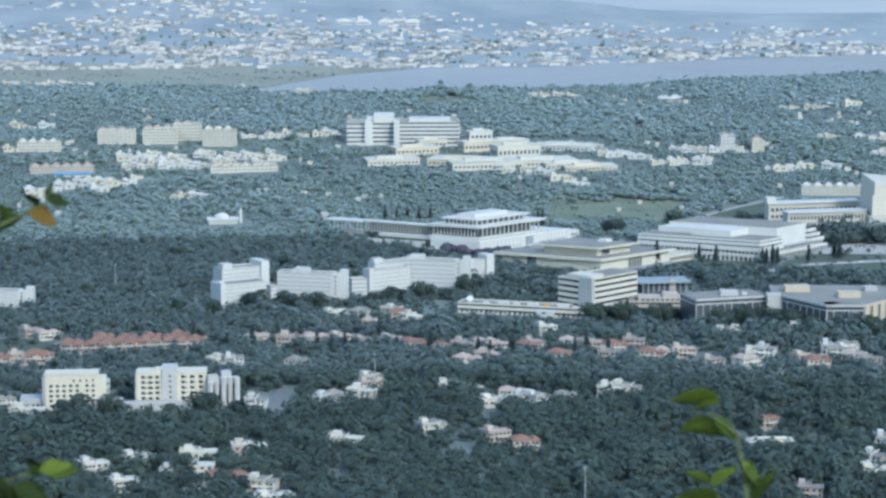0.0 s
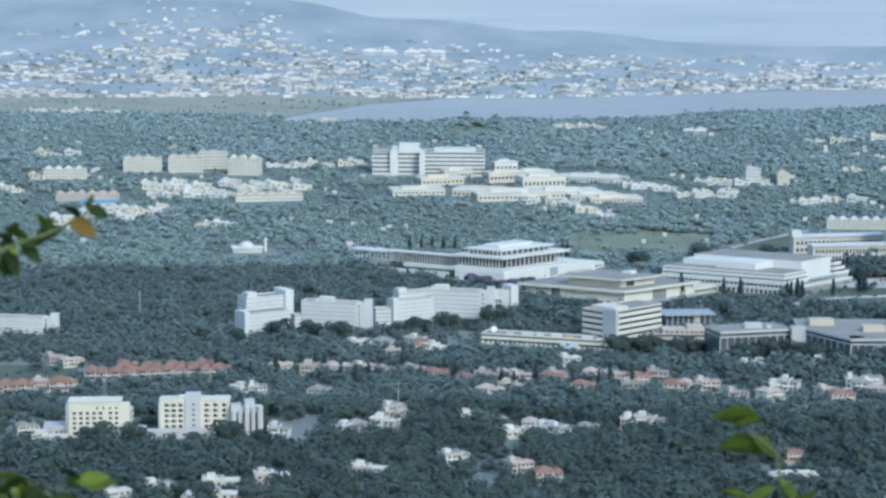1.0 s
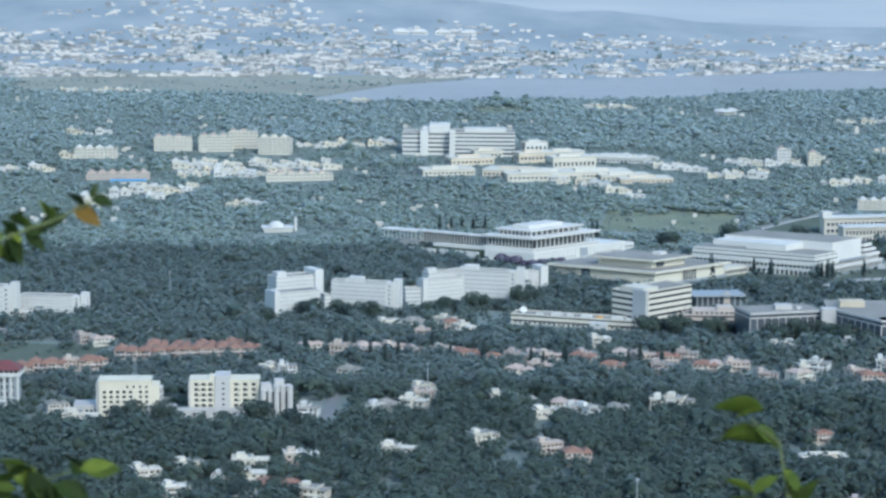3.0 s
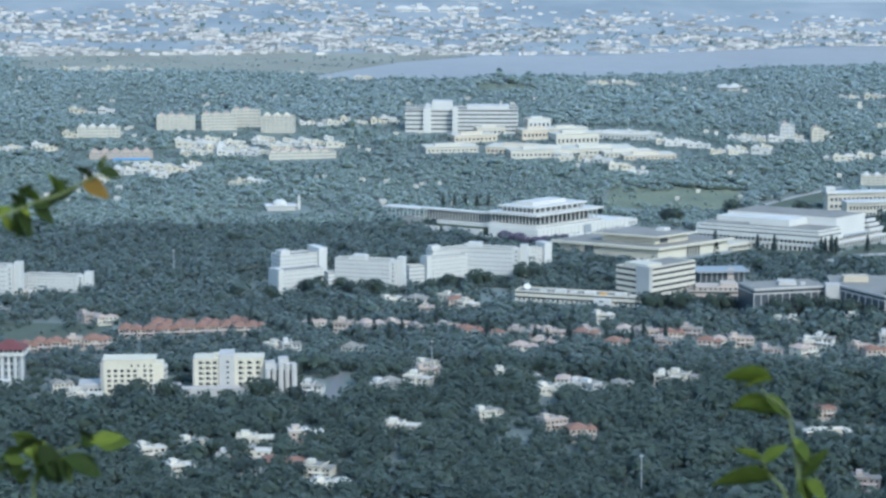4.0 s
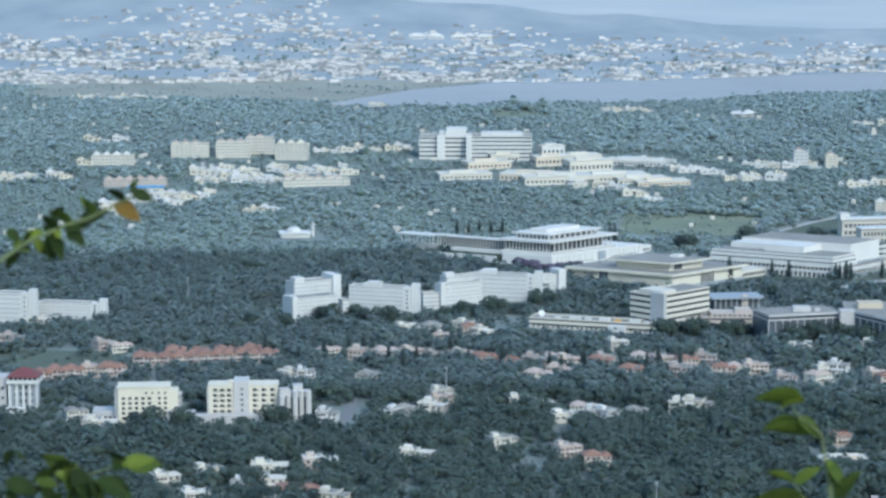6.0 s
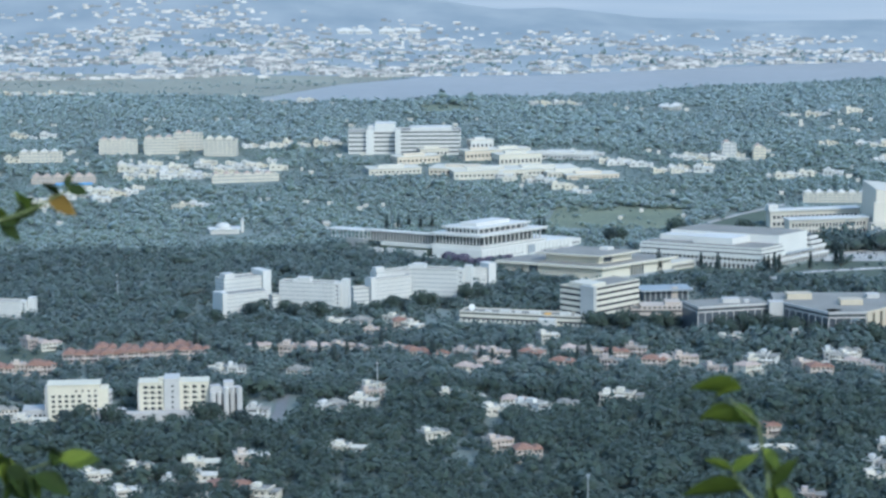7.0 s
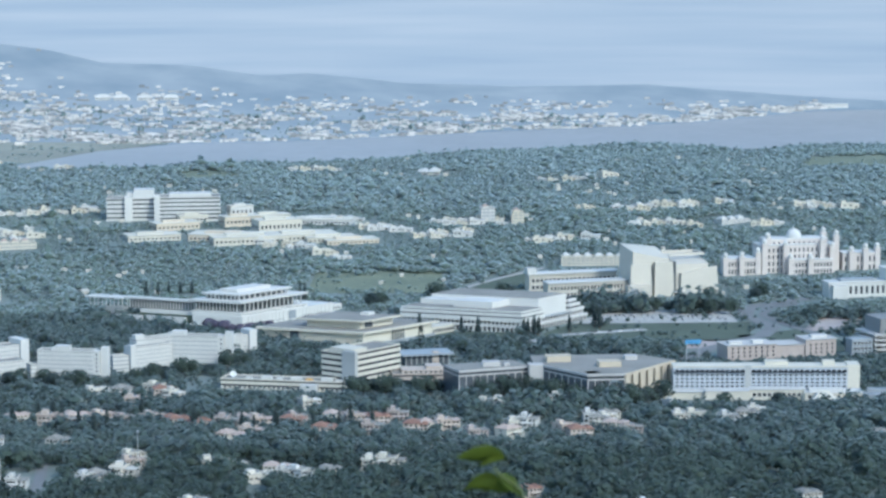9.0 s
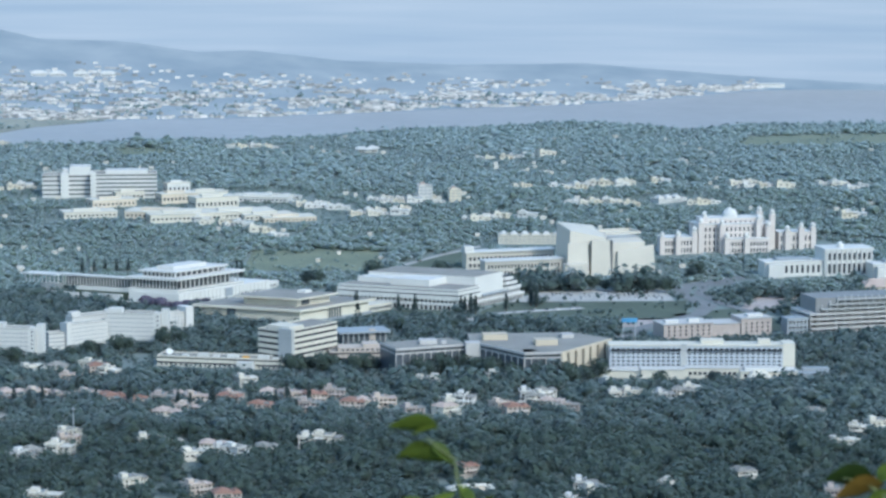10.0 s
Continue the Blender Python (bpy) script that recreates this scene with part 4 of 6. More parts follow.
def manor(x, y, z, turn, w):
    t = thing("manor_house", x, y, z, turn, "cream manor with a pink hipped roof", "house")
    boxes("wall", [(0, 0, 0, w, 22, 10)], M_CREAM2, t)
    hip("roof", 0, 0, 10, w, 22, 7, M_PINK, t, 1.5)
    windows(t, "x", 1, w - 1, 10, 5.8, 1.8, 2.6, -0.03)
    windows(t, "x", 1, w - 1, 10, 1.2, 1.8, 2.8, -0.03)
    keep_clear(x, y, turn, -3, -6, w + 3, 24)


manor(705.3, 2403.1, 0.0, 6.6, 74.3)


def hospital(x, y, z, turn, W):
    t = thing("hospital", x, y, z, turn, "large white hospital slab with banded floors", "hospital")
    H = 29.1
    banded(t, W * 0.42, 0, 0, W, 40, H, 6, M_WHITE, M_DUSK, 0.55, 0.7)
    banded(t, 0, 10, 0, W * 0.42, 45, H - 2, 5, M_WHITE, M_DUSK, 0.6, 0.7)
    boxes("stair_tower", [(W * 0.16, 4, 0, W * 0.23, 14, H + 1)], M_WHITE, t)
    boxes("stair_tower", [(W * 0.42, -3, 0, W * 0.47, 6, H + 3)], M_WHITE, t)
    boxes("upper_block", [(W * 0.24, 12, H - 2, W * 0.42, 36, H + 9), (W * 0.18, 16, H - 2, W * 0.24, 34, H + 5)], M_WHITE, t)
    boxes("upper_block", [(W * 0.55, 10, H, W * 0.92, 34, H + 4)], M_WHITE, t)
    columns(t, "x", 4, W * 0.2, 6, H - 2, H + 6, 1.0, 20, M_GREY, "mast")
    keep_clear(x, y, turn, -5, -12, W + 5, 48)


hospital(-118.6, 3087.0, 27.6, 0.3, 138.0)


def stepped_campus():
    """Low cream halls that step down a slope below the hospital."""
    rng = random.Random(4)
    rows = ((-30.2, 3072.5, 26.5, 26, 9, M_CREAM2), (-56.7, 3019.9, 23.0, 40, 9, M_TAN2), (-88.6, 2954.4, 18.6, 46, 7, M_CREAM2), (-19.2, 2954.8, 18.6, 60, 8, M_TAN2), (24.5, 3042.3, 24.5, 34, 12, M_TAN2),
            (64.4, 2997.8, 21.5, 40, 15, M_CREAM2), (10.5, 2922.9, 16.5, 66, 9, M_CREAM2), (76.3, 2940.3, 17.7, 60, 8, M_CREAM2), (118.8, 2932.7, 17.3, 44, 6, M_CREAM2), (141.1, 2918.2, 16.4, 46, 5, M_TAN2),
            (32.0, 3111.1, 29.2, 22, 13, M_WHITE), (106.6, 3056.7, 25.6, 52, 6, M_WHITE), (59.0, 3072.3, 26.6, 36, 8, M_CREAM2))
    for x, y, z, w, h, m in rows:
        t = thing("campus_hall", x, y, z, rng.choice((12, 20, -14)), "cream flat-roofed hall with window bands", "hall", "halls below the hospital")
        w *= 1.35
        d = w * 0.5
        boxes("wall", [(0, 0, 0, w, d, h)], m, t)
        boxes("roof", [(-0.8, -0.8, h, w + .8, d + .8, h + 0.9)], M_CREAM2, t)
        boxes("clerestory", [(w * .2, d * .3, h + .9, w * .7, d * .7, h + 3.2)], m, t)
        windows(t, "x", 1, w - 1, max(3, int(w / 5)), h * .35, 2.6, h * .3, -0.03)
        windows(t, "y", 1, d - 1, max(2, int(d / 5)), h * .35, 2.6, h * .3, -0.03)
        keep_clear(x, y, 10, -5, -8, w + 8, d + 8)


M_TAN2 = material("pale_tan_render", (0.58, 0.50, 0.39), 0.85, 0.12, 0.05, 0.8, 0.15)
stepped_campus()


def tower_a(x, y, z, turn, w):
    t = thing("apartment_tower", x, y, z, turn, "cream seven-storey block with dark square windows", "apartment building")
    H, D = 24.4, 17
    boxes("wall", [(0, 0, 0, w * 0.86, D, H), (w * 0.86, 1.0, 0, w, D - 1, H - 2.5)], M_CREAM, t)
    boxes("roof", [(-0.6, -0.6, H, w * 0.86 + 0.6, D + .6, H + 1.0)], M_CREAM, t)
    boxes("side_pier", [(-2.2, 2, 0, 0, D - 2, H - 1.2)], M_GREYPALE, t)
    for r in range(5):
        z0 = 2.4 + r * 3.45
        windows(t, "x", 1.6, w * 0.58, 5, z0, 2.3, 1.9, -0.03, M_CREAM)
        windows(t, "x", w * 0.64, w * 0.84, 2, z0, 2.0, 1.9, -0.03, M_CREAM)
        windows(t, "y", 2, D - 2, 3, z0, 1.3, 1.4, -0.03, M_CREAM)
    windows(t, "x", w * 0.42, w * 0.84, 4, H - 4.5, 1.2, 1.7, -0.03, M_CREAM)
    for r in range(4):
        boxes("balcony", [(w, 3, 6 + r * 4, w + 2.4, D - 4, 7.4 + r * 4)], M_GREYPALE, t)
    boxes("podium", [(-18, 6, 0, 0, 24, 7), (w * 0.30, -6, 0, w * 0.7, -0.2, 4.5), (w * 0.82, -9, 0, w + 12, -2, 9)], M_GREYPALE, t)
    windows(t, "x", -17, -1, 5, 2, 1.8, 1.8, 5.97)
    windows(t, "x", w * 0.84, w + 11, 4, 1.5, 1.6, 5.5, -9.03)
    keep_clear(x, y, turn, -22, -24, w + 14, D + 6)


tower_a(-273.3, 1707.6, 0.0, 5.1, 41.2)


def tower_b(x, y, z, turn, w):
    t = thing("apartment_tower", x, y, z, turn, "cream apartment block with blue-grey stair core", "apartment building")
    H, D = 24.4, 17
    boxes("wall", [(0, 0, 0, w * 0.36, D, H), (w * 0.58, 0, 0, w, D, H)], M_CREAM, t)
    boxes("stair_core", [(w * 0.36, -1.5, 0, w * 0.58, D, H + 3.6)], M_GREYPALE, t, "blue-grey stair core")
    boxes("side_wall", [(-1.2, 0.5, 0, 0, D, H - .8)], M_GREYPALE, t)
    boxes("parapet", [(-.5, -.5, H, w * 0.36, D, H + .9), (w * .58, -.5, H, w + .5, D, H + .9), (w * .28, 2, H, w * .36, 8, H + 3.4)], M_CREAM, t)
    for r in range(5):
        z0 = 6.0 + r * 3.7
        for a0, a1, n in ((0.04, 0.34, 3), (0.60, 0.98, 3)):
            windows(t, "x", w * a0, w * a1, n, z0, 2.5, 2.1, -0.03, M_CREAM)
            windows(t, "x", w * a0 + 2.4, w * a1 + 1.2, n, z0, 0.7, 1.5, -0.03, M_CREAM)
        windows(t, "x", w * 0.44, w * 0.52, 1, z0 + 1.2, 1.6, 1.4, -1.53, M_GREYPALE)
    boxes("podium", [(-16, -9, 0, w + 2, -1.6, 6)], M_GREYPALE, t)
    windows(t, "x", -14, w, 9, 2.2, 2.0, 1.6, -9.03, M_GREYPALE)
    keep_clear(x, y, turn, -18, -26, w + 4, D + 6)


tower_b(-211.4, 1714.9, 0.0, 4.4, 47.7)


def silo_block(x, y, z, turn, w):
    """A block of flats with ribbed, rounded grey bays."""
    t = thing("apartment_tower", x, y, z, turn, "grey block with rounded ribbed bays", "apartment building")
    H = 21.9
    for i in range(5):
        bm = bmesh.new()
        r = w / 10 * 1.02
        cx, cy = w * (i + .5) / 5, 3 + (i % 2) * 1.5
        lathe(bm, [(r, 0), (r, H - (i in (0, 1)) * 3), (r * .9, H - (i in (0, 1)) * 3 + .4)], cx, cy, 14)
        part("bay", bm, M_GREYPALE, t, "rounded grey bay")
    boxes("back_wall", [(0.5, 4, 0, w - .5, 15, H - 1), (w * .45, 5, H - 1, w * .75, 14, H + 3.5), (0.8, 4.5, H - 1, w * .35, 12, H + 1.2)], M_GREYPALE, t)
    for i in range(4):
        boxes("slot", [(w * (i + 1) / 5 - .35, 1.2, 2, w * (i + 1) / 5 + .35, 2.4, H - 4)], M_GLASS, t)
    keep_clear(x, y, turn, -3, -8, w + 3, 18)


silo_block(-162.1, 1707.6, 0.0, 9.3, 22.5)


def red_roof_tower(x, y, z, turn, w):
    t = thing("clinic_building", x, y, z, turn, "white four-column tower with a maroon hipped roof", "office building")
    H = 21
    boxes("wall", [(1.5, 1.5, 0, w - 1.5, 18, H)], M_SHADE, t)
    columns(t, "x", 1, w - 1, 5, 0, H, 1.5, 0.8, M_WHITE)
    boxes("frieze", [(-1, -1, H, w + 1, 19, H + 2.2)], M_WHITE, t)
    boxes("attic", [(0.5, .5, H + 2.2, w - .5, 18, H + 4.4)], M_GLASS, t)
    columns(t, "x", 0.5, w - .5, 7, H + 2.2, H + 4.4, 0.7, 0.5, M_WHITE, "post")
    hip("roof", 0, 0, H + 4.6, w, 18, 5.5, M_MAROON, t, 1.0)
    for r in range(4):
        windows(t, "x", 3, w - 3, 4, 2 + r * 4.8, 1.6, 3.0, 1.47)
    boxes("porch", [(-3, -8, 0, w * .6, -1, 5)], M_WHITE, t)
    boxes("side_block", [(-24, 4, 0, -1.5, 20, H + 4)], M_GREYPALE, t)
    windows(t, "x", -22, -3, 6, 16, 1.8, 2.2, 3.97)
    windows(t, "x", -22, -3, 6, 9, 1.8, 2.2, 3.97)
    keep_clear(x, y, turn, -26, -12, w + 3, 24)


red_roof_tower(-355.4, 1738.5, 0.0, 1.6, 21.0)


def mosque(x, y, z):
    t = thing("mosque", x, y, z, 10, "small white mosque with a low dome", "mosque")
    boxes("hall", [(-16, -9, 0, 14, 9, 4.4)], M_WHITE, t)
    boxes("flat_eave", [(-17.5, -10.5, 4.4, 15.5, 10.5, 5.4)], M_WHITE, t)
    columns(t, "x", -15, 13, 9, 0, 4.4, .7, -9.6, M_WHITE)
    bm = bmesh.new()
    lathe(bm, [(7.5, 5.4), (7.8, 6.4), (6.8, 8.6), (4.4, 10), (1.6, 10.9), (.3, 11.3)], -2, 0, 18)
    part("dome", bm, M_WHITE, t, "low white dome")
    keep_clear(x, y, 10, -20, -30, 30, 14)
    m = thing("minaret", x + 17.7, y + 2, z, 10, "slim white minaret beside a mosque", "minaret")
    bm = bmesh.new()
    lathe(bm, [(1.7, 0), (1.5, 10.4), (2.0, 10.8), (2.0, 11.8), (1.2, 12.0), (1.2, 13.6), (0.1, 15.2)], 0, 0, 10)
    part("shaft", bm, M_WHITE, m)


mosque(-228.2, 2606.6, 1.6)

# ---- houses ----
def villa(style, seed, wall, roof, w=17.0, d=13.0, plain=False):
    """A two-storey villa: stepped flat roofs or hipped tiles, porch on piers, balcony, windows."""
    rng = random.Random(seed)
    names = {"flat": "flat-roofed villa with parapets and a columned porch", "hip": "villa with hipped tile roofs and a porch", "low": "long low house with a flat overhanging roof"}
    tone = {"white_paint": "white", "limewash": "off-white", "pale_cream_render": "cream", "pinkish_render": "pinkish", "pink_brick": "brick-red", "grey_concrete": "grey", "cream_render": "yellow-cream"}[wall.name]
    t = thing("house", 0, 0, -60, 0, tone + " " + names[style], "house", "villas among trees")
    h = 6.6 if style != "low" else 4.2
    cut = rng.uniform(0.45, 0.7)
    boxes("wall", [(0, 0, 0, w * cut, d, h), (w * cut, 2.0, 0, w, d - 1, h * 0.86)], wall, t)
    if style == "hip":
        hip("roof", 0, 0, h, w * cut, d, 2.6, roof, t)
        hip("roof", w * cut + .7, 2.0, h * .86, w, d - 1, 2.2, roof, t)
    else:
        boxes("roof", [(-.7, -.7, h, w * cut + .7, d + .7, h + .45)], roof, t)
        boxes("roof", [(w * cut + .71, 1.2, h * .86, w + .7, d - .4, h * .86 + .4)], roof, t)
        boxes("parapet", [(-.7, -.7, h + .45, w * cut + .7, -.4, h + 1.3), (-.7, -.4, h + .45, -.4, d + .7, h + 1.3), (w * cut + .4, -.4, h + .45, w * cut + .7, d + .7, h + 1.3)], wall, t)
        boxes("stair_room", [(w * .1, d * .4, h + .45, w * .34, d * .8, h + 3.2)], wall, t)
    if style != "hip" and not plain:
        boxes("water_tank", [(w * .42, d * .5, h + .45, w * .5, d * .62, h + 2.0)], M_SHADE, t)
    if plain:
        windows(t, "x", .8, w * cut - .5, 2, h * .55, 3.0, 1.6, -.03, wall)
        windows(t, "x", w * cut + .6, w - .5, 1, h * .2, 3.0, 1.8, 1.97, wall)
        return t, w, d
    boxes("porch_roof", [(w * .30, -3.6, h * .46, w * .86, -.02, h * .46 + .5)], wall, t)
    columns(t, "x", w * .33, w * .83, 3, 0, h * .46, .5, -3.1, wall, "post")
    for z0 in ((1.0, 4.2) if style != "low" else (1.2,)):
        windows(t, "x", .8, w * cut - .5, 3, z0, 1.7, 1.5, -.03, wall)
        windows(t, "x", w * cut + .6, w - .5, 2, z0 if z0 < 2 else 3.7, 1.6, 1.4, 1.97, wall)
        windows(t, "y", 1.0, d - 1, 1, z0, 1.8, 1.5, -.03, wall)
    boxes("garden_wall", [(-3, -8, 0, w * .6, -7.7, 1.7)], wall, t, "garden wall")
    return t, w, d


def settle(protos, spots, turns, seed, group="", sizes=(0.9, 1.05)):
    """Copies of the houses on given plots."""
    rng = random.Random(seed)
    for k, (x, y) in enumerate(spots):
        p, w, d = protos[k % len(protos)]
        tr = rng.choice(turns) + rng.uniform(-4, 4)
        c = copy_thing(p, pose(x, y, ground_height(x, y), 0, 0, tr) @ Matrix.Translation((-w / 2, 0, 0)))
        k_ = rng.uniform(*sizes)
        c.scale = (k_, k_ * rng.uniform(.9, 1.1), k_ * rng.uniform(.9, 1.1))
        if group:
            tagged(c, group=group)
        keep_clear(x, y, tr, -w / 2 - 2, -10, w / 2 + 2, d + 1)


def discard(protos):
    for p, *_ in protos:
        for o in (*p.children_recursive, p):
            bpy.data.objects.remove(o)


WHITE_V = [villa("flat", 1, M_LIME, M_LIME), villa("flat", 2, M_CREAM2, M_ROOF, 20), villa("low", 3, M_LIME, M_CREAM2, 24), villa("flat", 4, M_WHITE, M_ROOF, 15, 15), villa("hip", 44, M_LIME, M_ROOF, 17)]
PINK_V = [villa("flat", 5, M_PINKTAN, M_PINK, 18), villa("hip", 6, M_PINKTAN, M_TILE, 18), villa("flat", 7, M_BRICK, M_ROOF, 16), villa("hip", 8, M_CREAM2, M_PINK, 20)]
TILE_V = [villa("hip", 9, M_BRICK, M_TILE, 14, 16), villa("hip", 10, M_PINKTAN, M_TILE, 15, 16)]

settle(WHITE_V, [(-214, 1526), (-188, 1544), (-64, 1605), (-87, 1719), (-78, 1733), (-60, 1741), (6, 1760), (19, 1764), (69, 1726), (85, 1733),
                 (116, 1752), (126, 1756), (-169, 1867), (-156, 1865), (-111, 1852), (84, 1993), (219, 1969), (236, 1979), (243, 1896), (299, 1900), (311, 1909), (-49, 1799),
                 (-284, 1691), (-130, 1715), (-151, 1478), (-190, 1486), (-111, 1483), (-98, 1454), (266, 1547), (504, 1822), (515, 1758), (536, 1772), (495, 1717),
                 (284, 1592), (400, 1622), (339, 1589), (291, 1571), (267, 1515), (373, 1957), (-72, 2064), (-30, 2043), (-44, 2069), (-86, 2075), (-166, 1509), (-302, 1719),
                 (-398, 2079), (-5, 1640), (38, 1726), (55, 1726)], (-18, -8, 12, 24, 40, -35), 11)
settle(PINK_V, [(37, 1615), (53, 1586), (216, 1464), (48, 1745), (-37, 1941), (-28, 1927), (-59, 1941), (-99, 1946), (-77, 1950), (-2, 1911), (13, 1918),
                (33, 1932), (42, 1918), (63, 1918), (72, 1927), (99, 1932), (116, 1923), (133, 1918), (147, 1932), (170, 1891), (183, 1896), (156, 1887), (202, 1857), (230, 1861),
                (273, 1870), (279, 1852), (319, 1861), (15, 1861), (-50, 1775), (-21, 1923), (-107, 1932), (-141, 1955), (-122, 1941), (-301, 1878), (-324, 1979), (-310, 1974), (-318, 1878),
                (218, 1655), (442, 1555), (309, 1878), (-57, 2018), (-34, 2054), (-405, 1997), (-413, 2002), (32, 1878), (86, 1883), (124, 1883)], (-20, -8, 10, 30, 42), 12)
settle(TILE_V, [(-287, 1914), (-278, 1918), (-269, 1920), (-258, 1923), (-249, 1925), (-239, 1927), (-230, 1930), (-220, 1932), (-210, 1934), (-200, 1934), (-191, 1936), (-265, 1943), (-246, 1948),
                (-227, 1950), (-207, 1955), (-307, 1874), (-344, 1860), (-332, 1865), (-304, 1876), (-352, 1853)], (0, 4, 8), 13, "terrace of tile-roofed houses")
settle(WHITE_V, [(366, 1902), (379, 1905), (391, 1904), (401, 1893), (417, 1910), (429, 1922), (283, 1979), (241, 1899), (296, 1906), (312, 1918)], (-6, 2, 8), 14)

lodge = thing("lodge", 195.4, 1595.8, 0.0, 6, "wide cream lodge with a low pale roof and tan gable", "house")
boxes("wall", [(2, 0, 0, 28, 9, 3.2)], M_CREAM2, lodge)
hip("roof", 0, -1, 3.4, 30, 10, 2.4, M_CREAM2, lodge)
boxes("gable", [(16, -2.2, 0, 24, 0, 5.6)], M_TAN2, lodge, "tan gabled porch")
windows(lodge, "x", 3, 15, 4, .9, 1.7, 1.5, -.03)
windows(lodge, "x", 17, 23, 2, 1.0, 1.6, 2.2, -2.23)
keep_clear((195, 1596)[0], (195, 1596)[1], 6, -3, -14, 33, 12)

BIG = [villa("flat", 41, M_CREAM2, M_CREAM, 23, 15), villa("flat", 42, M_PINKTAN, M_LIME, 22, 15), villa("hip", 43, M_CREAM2, M_TILE, 25, 15), villa("flat", 45, M_LIME, M_LIME, 20, 14)]
settle(BIG, [(-154, 1556), (-123, 1574), (-130, 1497), (-152, 1520)], (2, 10), 19)
discard(BIG)

# farther houses, past the palace woods


def scatter_line(p, q, n, spread, seed):
    r = random.Random(seed)
    out = []
    for i in range(n):
        u = (i + r.uniform(.1, .9)) / n
        out.append((p[0] + (q[0] - p[0]) * u + r.uniform(-4, 4), p[1] + (q[1] - p[1]) * u + r.uniform(-spread, spread)))
    return out


BIG_V = [villa("flat", 21, M_WHITE, M_WHITE, 22, 14, True), villa("flat", 22, M_CREAM2, M_CREAM2, 26, 14, True), villa("flat", 23, M_CREAM, M_ROOF, 20, 14, True), villa("low", 24, M_WHITE, M_WHITE, 30, 14, True)]
settle(BIG_V, scatter_line((-382, 2978), (-191, 3010), 26, 34, 1) + scatter_line((-374, 2939), (-254, 2958), 14, 20, 2) + scatter_line((-452, 2784), (-345, 2829), 18, 40, 3)
       + scatter_line((-519, 3033), (-463, 3052), 6, 12, 4) + scatter_line((-248, 3135), (-130, 3158), 14, 6, 5) + scatter_line((-639, 3663), (-497, 3663), 16, 12, 6)
       + scatter_line((-544, 3192), (-485, 3222), 3, 10, 7) + scatter_line((-292, 2749), (-256, 2757), 4, 8, 8) + scatter_line((-603, 2929), (-521, 2954), 10, 14, 9), (0, 8, -10, 20), 15, "far white housing", (0.5, 1.0))
settle(BIG_V, scatter_line((122, 3499), (192, 3498), 8, 8, 10) + scatter_line((186, 3018), (246, 3009), 9, 16, 11) + scatter_line((249, 2958), (316, 2970), 10, 14, 12) + scatter_line((283, 3045), (364, 3042), 9, 22, 13)
       + scatter_line((378, 2907), (456, 2928), 9, 10, 14) + scatter_line((471, 3122), (484, 3113), 2, 4, 16) + scatter_line((514, 3103), (619, 3129), 12, 12, 17)
       + scatter_line((517, 3000), (574, 3007), 7, 14, 18) + scatter_line((641, 3134), (671, 3138), 3, 6, 19) + scatter_line((737, 3093), (805, 3090), 9, 14, 20) + scatter_line((849, 3090), (899, 3064), 7, 12, 21)
       + scatter_line((660, 2986), (695, 2988), 4, 8, 22) + scatter_line((575, 2977), (593, 2982), 2, 3, 23) + scatter_line((50, 2948), (163, 2834), 9, 12, 24) + scatter_line((445, 3350), (554, 3378), 6, 14, 25)
       + scatter_line((812, 2857), (841, 2887), 2, 6, 26) + scatter_line((-201, 3549), (-177, 3557), 3, 3, 27) + scatter_line((189, 3070), (148, 3071), 4, 12, 28), (0, 8, -12, 18), 16, "far white housing", (0.5, 1.0))
discard(WHITE_V + PINK_V + TILE_V + BIG_V)


def winged_hall(x, y, z, turn):
    """A white hall whose folded roof spreads in three pointed wings."""
    t = thing("winged_hall", x, y, z, turn, "white hall with a folded roof in three wings", "hall")
    boxes("wall", [(-13, -4, 0, 13, 4, 3.6), (-3.5, -10, 0, 3.5, 8, 4.2)], M_WHITE, t)
    bm = bmesh.new()
    top = [bm.verts.new((-4, 0, 8.5)), bm.verts.new((5, 0, 9.5))]
    for base, apex in ((((-17, -5.5, 4.4), (-4, -7, 4.2), (-4, 6, 4.2), (-18, 5.5, 6.0)), 0), (((5, -7, 4.2), (18, -4, 6.4), (17, 5, 4.4), (5, 6, 4.2)), 1), (((-4.5, -12, 4.4), (5, -12.5, 4.4), (6, 8, 4.4), (-5, 8, 4.4)), 1)):
        v = [bm.verts.new(p) for p in base]
        for k in range(4):
            bm.faces.new((v[k], v[(k + 1) % 4], top[apex]))
    part("folded_roof", bm, M_WHITE, t, "bright white folded roof")
    windows(t, "x", -12, 12, 7, .9, 1.8, 1.8, -4.03)
    keep_clear(x, y, turn, -22, -34, 22, 10)


winged_hall(308, 3440, 48.5, -8)


def flats(x, y, z, turn, w, h, floors, wall, roof_tone):
    t = thing("apartment_block", x, y, z, turn, "cream apartment block with pinkish roof pavilions", "apartment building", "far apartment blocks")
    banded(t, 0, 0, 0, w, 18, h, floors, wall, M_SHADE, 0.6, 0.6, M_ROOF)
    for k in range(int(w / 12)):
        hip("pavilion_roof", 2 + k * 12, 3, h + 2.4, 9 + k * 12, 12, 3.0, roof_tone, t, .3)
        boxes("pavilion", [(2 + k * 12, 3, h, 9 + k * 12, 12, h + 2.2)], wall, t)
    columns(t, "x", 0, w, int(w / 5) + 1, 0, h, .9, -.2, wall, "fin")
    keep_clear(x, y, turn, -3, -14, w + 3, 22)


